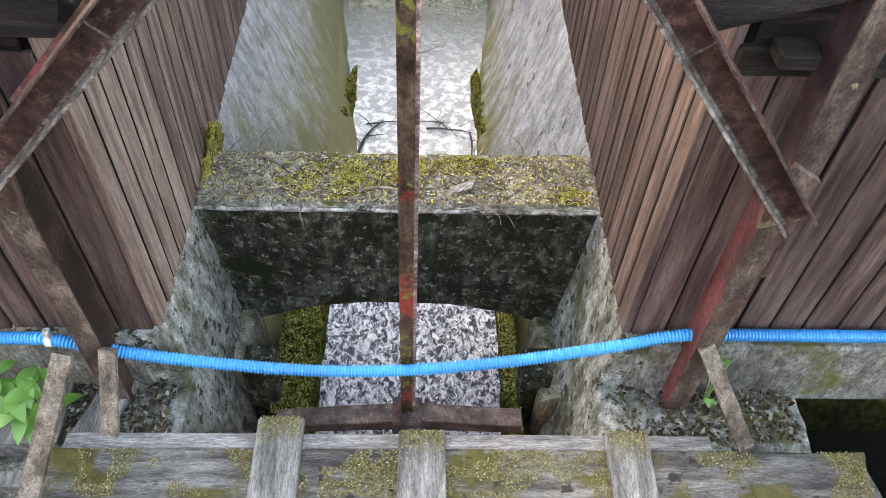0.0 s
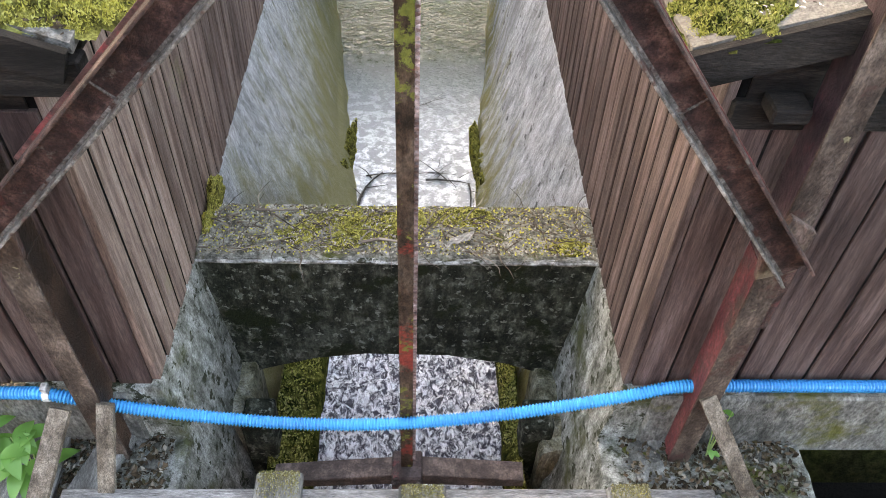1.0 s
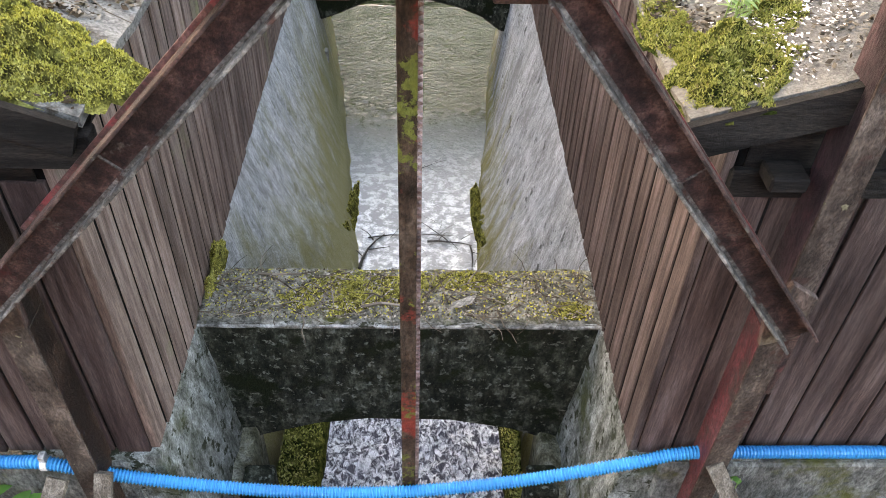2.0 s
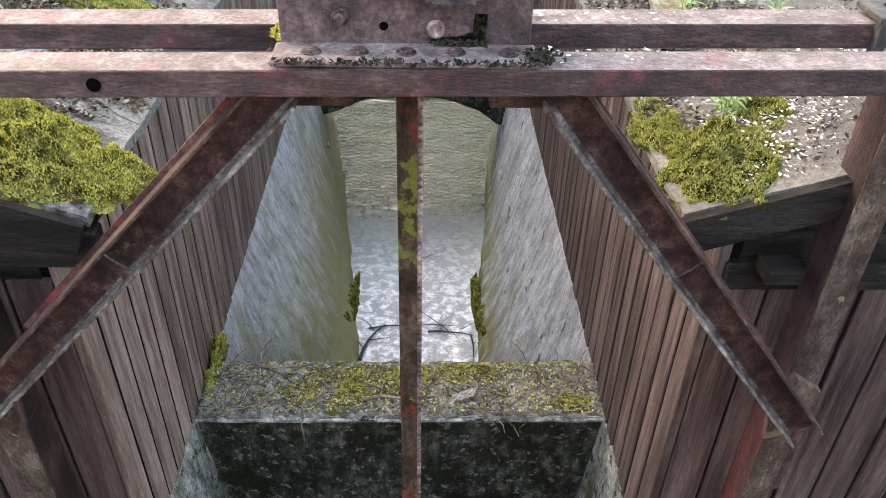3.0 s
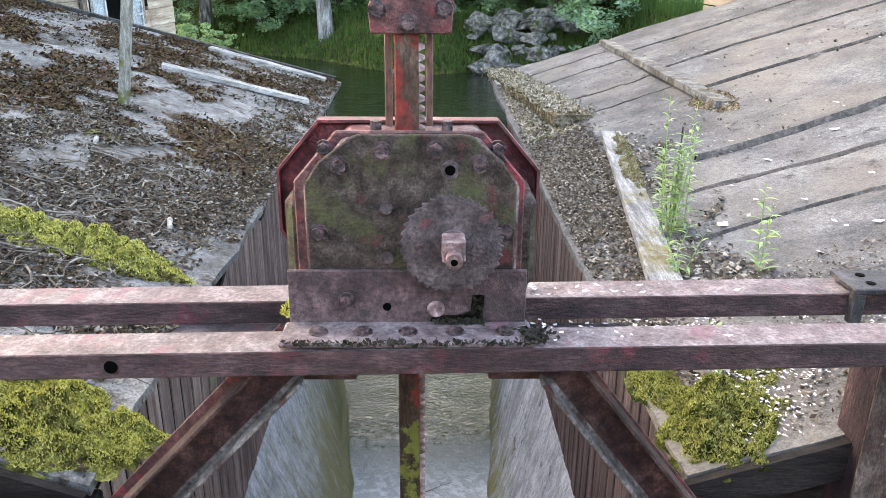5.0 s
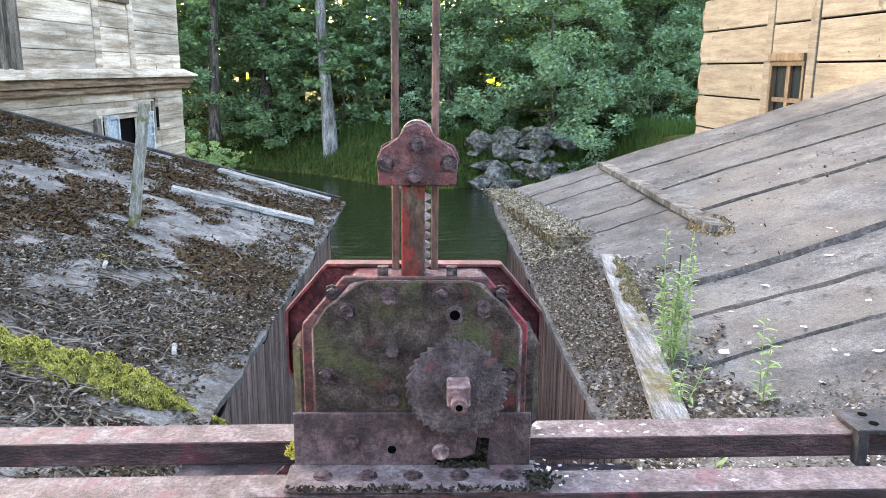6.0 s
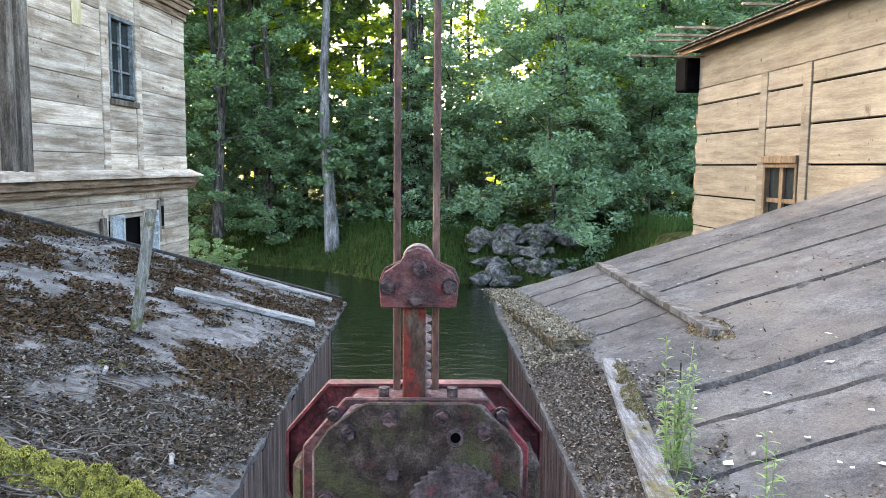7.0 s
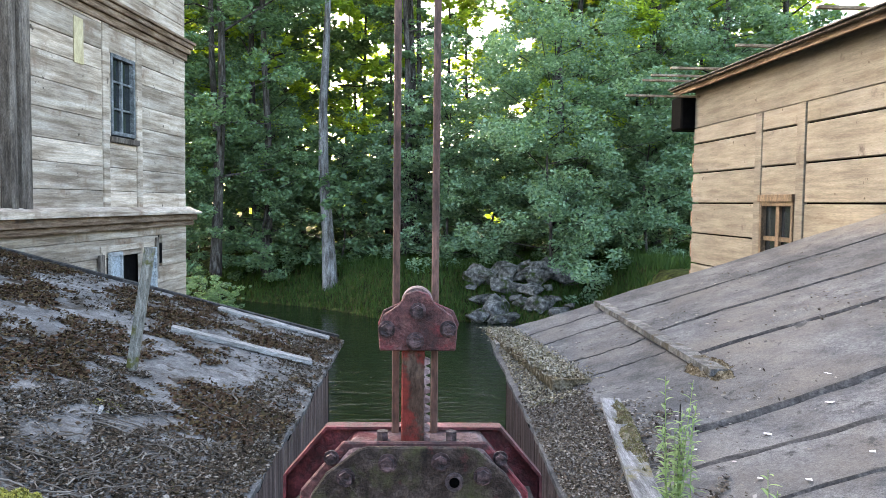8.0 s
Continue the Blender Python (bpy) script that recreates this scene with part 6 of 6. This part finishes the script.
part("mended_board", slab(at, 3.8, 4.06, 3.86, 4.5, 0.006, 0.018, 0.003), M["yellow_board"], old, "yellow repair board")
# low window standing open with two casements; a near-black slab is its unlit room
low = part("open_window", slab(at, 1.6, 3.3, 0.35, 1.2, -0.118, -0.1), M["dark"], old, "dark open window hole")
for a, b, c, d in ((1.52, 3.4, 1.17, 1.26), (1.88, 1.98, 0.3, 1.17), (3.24, 3.34, 0.3, 1.17)):
    part("frame_bar", slab(at, a, b, c, d, -0.06, 0.03, 0.006), M["old_wood"], low)
for s in (2.8, 1.52):
    pane = part("casement", slab(at, s, s + 0.36, 0.42, 1.1, 0.03, 0.04), M["pane_pale"], low, "pale casement standing open")
    for a, b, c, d in ((s - 0.03, s + 0.39, 0.38, 0.43), (s - 0.03, s + 0.39, 1.1, 1.16), (s - 0.03, s + 0.02, 0.43, 1.1), (s + 0.34, s + 0.39, 0.43, 1.1), (s + 0.02, s + 0.34, 0.75, 0.79)):
        part("sash_bar", slab(at, a, b, c, d, 0.02, 0.07, 0.004), M["window_white"], pane)
part("shutter", slab(at, 3.36, 3.5, 0.45, 1.14, 0.02, 0.07, 0.01), M["old_dark"], old)
part("slit_window", slab(at, 1.13, 1.29, 0.86, 1.21, -0.05, 0.002), M["dark"], old)
part("board_post", slab(at, 1.36, 1.44, 0.6, 1.32, 0.0, 0.05, 0.006), M["old_dark"], old)

# the new pale timber house
NEW_P, NEW_Q = (4.54, 13.5), (4.86, 6.6)
newh = thing("new_house", (NEW_P[0], NEW_P[1], -0.6), "new house of pale yellow planks under an unfinished roof", "house")
at = wall_frame(NEW_P, NEW_Q)
part("core", slab(at, 0.05, 6.9, -0.6, 3.9, -0.5, -0.09), M["dark"], newh)
for z0, z1 in ((-0.55, -0.05), (-0.05, 0.46), (0.46, 0.98), (0.98, 1.5), (1.5, 2.01), (2.01, 2.52), (2.52, 3.02), (3.02, 3.3)):
    for a, b in ((0.0, 2.32), (2.52, 3.48), (3.7, 6.9)):
        if (a, z0) in ((2.52, 1.5), (2.52, 0.98)):
            continue
        part("plank", slab(at, a, b, z0 + 0.012, z1 - 0.012, -0.08, 0.0, 0.008), M["new_wood"], newh)
    part("plank_end", slab(at, -0.09, -0.004, z0 + 0.1, z1 - 0.14, -0.07, -0.01, 0.01), M["brown_wood"], newh, "orange-brown plank end")
part("wall_plate", slab(at, -0.02, 6.9, 3.3, 3.95, -0.09, -0.012, 0.006), M["new_wood"], newh)
for s in (2.32, 3.48):
    part("upright", slab(at, s, s + 0.2, -0.55, 3.29, -0.05, 0.012, 0.006), M["new_wood"], newh)
w = window(at, newh, 2.54, 3.46, 1.02, 2.03, 2, 2, M["window_brown"], bar_w=0.06, depth=-0.04)
part("window_head", slab(at, 2.52, 3.48, 2.03, 2.13, -0.02, 0.05, 0.006), M["window_brown"], w)
for i in range(9):
    s0 = -0.35 + i * 0.82
    part("roof_board", slab(at, s0, s0 + 0.8, 3.95, 3.975, -1.2, 0.32), M["old_dark"], newh, "grey-brown roof boarding")
part("eave_board", slab(at, -0.4, 6.9, 3.88, 3.95, 0.2, 0.24), M["brown_wood"], newh)
part("roof_sheet", slab(at, -0.35, 6.9, 3.985, 4.0, -1.2, 0.36), M["plank_felt"], newh)
for s, z, d in ((0.1, 3.8, 1.25), (0.35, 4.02, 1.05), (0.62, 4.06, 1.0), (1.1, 4.1, 0.85), (3.1, 4.06, 0.7), (3.5, 4.03, 0.25), (4.9, 4.12, 0.6)):
    part("lath", slab(at, s, s + 0.06, z, z + 0.035, -1.0, d, 0.004), M["lath"], newh, "thin roof lath sticking out")
part("tar_sheet", slab(at, -0.55, -0.05, 3.28, 3.86, -0.3, 0.22, 0.03), M["dark"], newh, "black tar sheet hanging at the eave")

# ---- woods ----
def leaf_cloud(rg, centres, radii, count, size):
    k = len(centres)
    w = np.array([r ** 2 for r in radii])
    idx = rg.choice(k, count, p=w / w.sum())
    d = rg.normal(size=(count, 3))
    d /= np.linalg.norm(d, axis=1)[:, None]
    rr = rg.uniform(0.25, 1.0, count) ** 0.6
    c = np.array(centres)[idx] + d * (np.array(radii)[idx] * rr)[:, None] * np.array([1, 1, 0.6])
    a = rg.normal(size=(count, 3)) * np.array([1, 1, 0.45])
    a /= np.linalg.norm(a, axis=1)[:, None]
    b = np.cross(a, rg.normal(size=(count, 3)) * 0.6 + np.array([0, 0, 1.0]))
    b /= np.linalg.norm(b, axis=1)[:, None]
    s = (size * rg.uniform(0.55, 1.3, count))[:, None]
    v = np.stack([c - a * s, c + b * s * 0.55, c + a * s, c - b * s * 0.55], 1).reshape(-1, 3)
    return v, np.arange(count * 4).reshape(-1, 4)


def tree(name, seed, at, h, spread, count, size, leaf, bark, label, crown_from=0.3, trunk=0.16, lean=0.0, limbs=20, wave=0.14, group="trees of the wood"):
    rg = np.random.default_rng(seed)
    ob = thing(name, at, label, "tree", group)
    x, y, z = at
    bm = bmesh.new()
    pts = [Vector((x + lean * t * h + wave * math.sin(seed + 9 * t), y + 0.14 * math.cos(seed * 2 + 4 * t), z - 0.3 + h * t)) for t in np.linspace(0, 0.96, 8)]
    for i in range(7):
        rod(pts[i], pts[i + 1], trunk * (1.25 if i == 0 else 1 - 0.12 * i), 9, bm, trunk * (1 - 0.12 * (i + 1)))
    cs, rs = [], []
    for i in range(limbs):
        t = crown_from + (0.97 - crown_from) * (i + rg.uniform(0, 0.8)) / limbs
        j = min(6, int(t / 0.96 * 7))
        base = pts[j].lerp(pts[j + 1], min(1, t / 0.96 * 7 - j))
        ang = i * 2.4 + rg.uniform(-0.5, 0.5)
        reach = spread * (1.15 - 0.8 * abs(t - 0.5)) * rg.uniform(0.55, 1.0)
        tip = base + Vector((math.cos(ang) * reach, math.sin(ang) * reach, reach * rg.uniform(0.0, 0.6)))
        rod(base, tip, trunk * 0.28, 5, bm, 0.01)
        for s in (0.35, 0.5, 0.62, 0.75, 0.86, 0.95, 1.02, 1.1):
            c = base.lerp(tip, s) + Vector(rg.normal(size=3) * 0.17 * spread) - Vector((0, 0, 0.12 * reach * s * s))
            cs.append(tuple(c))
            rs.append(spread * rg.uniform(0.05, 0.19))
    part("trunk", bm, bark, ob)
    v, f = leaf_cloud(rg, cs, rs, count, size)
    tagged(link("crown", mesh_np("crown", v, f), leaf, ob), kind="stuff")
    return ob


rg = np.random.default_rng(11)
tall = [tree("broadleaf_tree", 5 + i, ((-8.3, -0.75, 6.9, 12.5)[i], (31.5, 34, 36, 33)[i], -0.6), (24, 25, 23, 24)[i], (3.9, 1.9, 4.0, 3.9)[i], 34000, 0.1, M[("leaf", "leaf", "leaf_sunlit", "leaf")[i]], M["bark"], "tall broadleaf tree with dense green foliage" if i != 2 else "tall tree whose yellow-green leaf colour paints in sunlight", 0.14, 0.2, 0.0, 28) for i in range(4)]
bush = [tree("leafy_bush", 25 + i, ((4.4, 8.2, -6.8)[i], (28.6, 29.5, 33.0)[i], (-1.3, -1.2, -1.0)[i]), (10.5, 8.5, 5.5)[i], (4.2, 3.4, 2.6)[i], (40000, 30000, 20000)[i], 0.078, M[("leaf_blue", "leaf_blue", "leaf")[i]], M["bark"], "big bush with blue-green leaves overhanging the bank", 0.04, 0.07, 0.0, 28, 0.14, "bushes on the bank") for i in range(3)]
back = [tree("broadleaf_tree", 45 + i, ((-12.5, 8.5, 17)[i], (37, 39, 38)[i], -0.6), 24, 4.0, 9000, 0.2, M[("leaf", "leaf_sunlit", "leaf")[i]], M["bark"], "tall tree standing deeper in the wood", 0.14, 0.2, 0.0, 24) for i in range(3)]
scrub = tree("leafy_bush", 49, (-3.6, 33.0, -0.9), 5.5, 2.6, 8000, 0.13, M["leaf"], M["bark"], "green undergrowth between the trunks", 0.04, 0.06, 0.0, 22, 0.14, "bushes on the bank")
for i in range(60):
    x = rg.uniform(-28, 28)
    y = 38 + rg.uniform(0, 22) + 0.08 * abs(x)
    turned = pose(x, y, -0.7, 0, 0, rg.uniform(0, 360))
    # young, low trees in the two clearings where the sky shows
    low_growth = abs(x + 0.1 * y) < 2.6 or abs(x - 0.056 * y) < 3.0
    copy_thing(back[(0, 1, 1, 2, 1, 1, 1)[i % 7]], turned @ Matrix.Scale((0.32 * y + 4.5) / 24, 4) if low_growth else turned)
for x, y, k in ((-8.0, 36.5, 0), (5.9, 37.0, 1), (-12.5, 33.5, 3), (10.2, 35.0, 0)):
    copy_thing(tall[k], pose(x, y, -0.7, 0, 0, rg.uniform(0, 360)))
for x, y, k in ((11.5, 31, 0), (0.9, 31.8, 1), (-10.6, 32, 2), (14.5, 32, 1), (2.6, 32.5, 2), (6.4, 32, 2)):
    copy_thing(bush[k], pose(x, y, -0.9, 0, 0, rg.uniform(0, 360)))
for x, y in ((-1.2, 35), (-6, 37), (9, 36), (-9, 38), (2, 38), (5, 40), (-2.5, 41), (13, 38), (-14, 40), (17, 36), (-17, 36), (0, 44), (8, 45), (-8, 45), (16, 44), (-16, 46)):
    copy_thing(scrub, pose(x, y, -0.9, 0, 0, rg.uniform(0, 360)))
copy_thing(bush[2], pose(-5.75, 20.5, -1.8, 0, 0, 40) @ Matrix.Scale(0.32, 4))
tree("dead_trunk", 77, (-3.98, 31.4, ground_z(-3.98, 31.4) - 0.1), 18, 1.3, 500, 0.1, M["leaf"], M["pale_bark"], "tall pale bare trunk standing on the bank", 0.8, 0.27, -0.012, 8)
for x, y in ((-10.2, 30.0), (-8.9, 33.0), (5.4, 33.0), (9.9, 35.0), (-1.0, 33.5), (-0.4, 36), (-6.9, 33.5)):
    tree("slim_tree", int(90 + x * 3), (x, y, -0.9), 22, 2.2, 3000, 0.1, M["leaf"], M["bark"], "slim dark trunk with a high leafy crown", 0.45, 0.19, 0.004, 12)
# far wood closing the view, in the sunlit leaf colour
far_leaf = leaf_cloud(np.random.default_rng(5), [(x, 66 + 3 * math.sin(x), z) for x in range(-60, 61, 4) for z in (1, 5, 9, 13)], [4.2] * 124, 26000, 0.34)
tagged(link("far_wood", mesh_np("far_wood", *far_leaf), M["leaf_sunlit"]), "dense far green wood", "wood", "", "stuff")


# ---- banks ----
def grass_stuff(name, count, spot, h, seed, label):
    rg = np.random.default_rng(seed)
    c = np.array([spot(rg) for _ in range(count)])
    d = rg.normal(size=(count, 3)) * 0.3 + np.array([0, 0, 1.0])
    d /= np.linalg.norm(d, axis=1)[:, None]
    w = np.cross(d, rg.normal(size=(count, 3)))
    w /= np.linalg.norm(w, axis=1)[:, None]
    ln = (h * rg.uniform(0.5, 1.3, count))[:, None]
    v = np.stack([c - w * 0.02, c + w * 0.02, c + d * ln], 1).reshape(-1, 3)
    return tagged(link(name, mesh_np(name, v, np.arange(count * 3).reshape(-1, 3)), M["grass"]), label, "grass", "", "stuff")


def bank_spot(rg):
    while True:
        x, y = rg.uniform(-14, 14), rg.uniform(24, 36)
        z = ground_z(x, y)
        if z > WATER - 0.05:
            return (x, y, z - 0.02)


grass_stuff("bank_grass", 42000, bank_spot, 0.38, 15, "tall green grass along the pond's bank")


def boulder(seed, at, r):
    rg = random.Random(seed)
    bm = bmesh.new()
    for i in range(13):
        d = Vector((rg.gauss(0, 1), rg.gauss(0, 1), rg.gauss(0, 1))).normalized()
        bm.verts.new(Vector(at) + Vector((d.x * 1.25, d.y, d.z * 0.75)) * r * rg.uniform(0.75, 1.15))
    bmesh.ops.convex_hull(bm, input=bm.verts[:])
    bmesh.ops.delete(bm, geom=[v for v in bm.verts if not v.link_faces], context="VERTS")
    bmesh.ops.bevel(bm, geom=bm.edges[:], offset=0.04 * r, segments=1, affect="EDGES")
    tagged(part("boulder", bm, M["rock"], None, "grey angular boulder on the bank", smooth=False), category="boulder", group="boulders on the bank")


rg = random.Random(8)
for i in range(60):
    x, y = rg.uniform(1.5, 5.0), rg.uniform(26.6, 29.2)
    boulder(i, (x, y, max(ground_z(x, y), -2.1) + 0.05 + 0.1 * (y - 26)), rg.choice((0.13, 0.18, 0.26, 0.36, 0.5)) * rg.uniform(0.8, 1.15))
for i, (x, y) in enumerate(((-1.6, 26.6), (-2.1, 26.9), (6.3, 28), (-1.1, 26.8))):
    boulder(60 + i, (x, y, ground_z(x, y) + 0.1), 0.22)


# added unseen board wall behind the walkway; cuts sky light on camera-facing sides
tagged(part("wall_south", box(-9.0, 9.0, -5.3, -5.0, -2.6, 3.4, 0.02), M["boards_dark"], None, "added unseen board wall that shades the yard from behind"), category="wall", kind="structure")
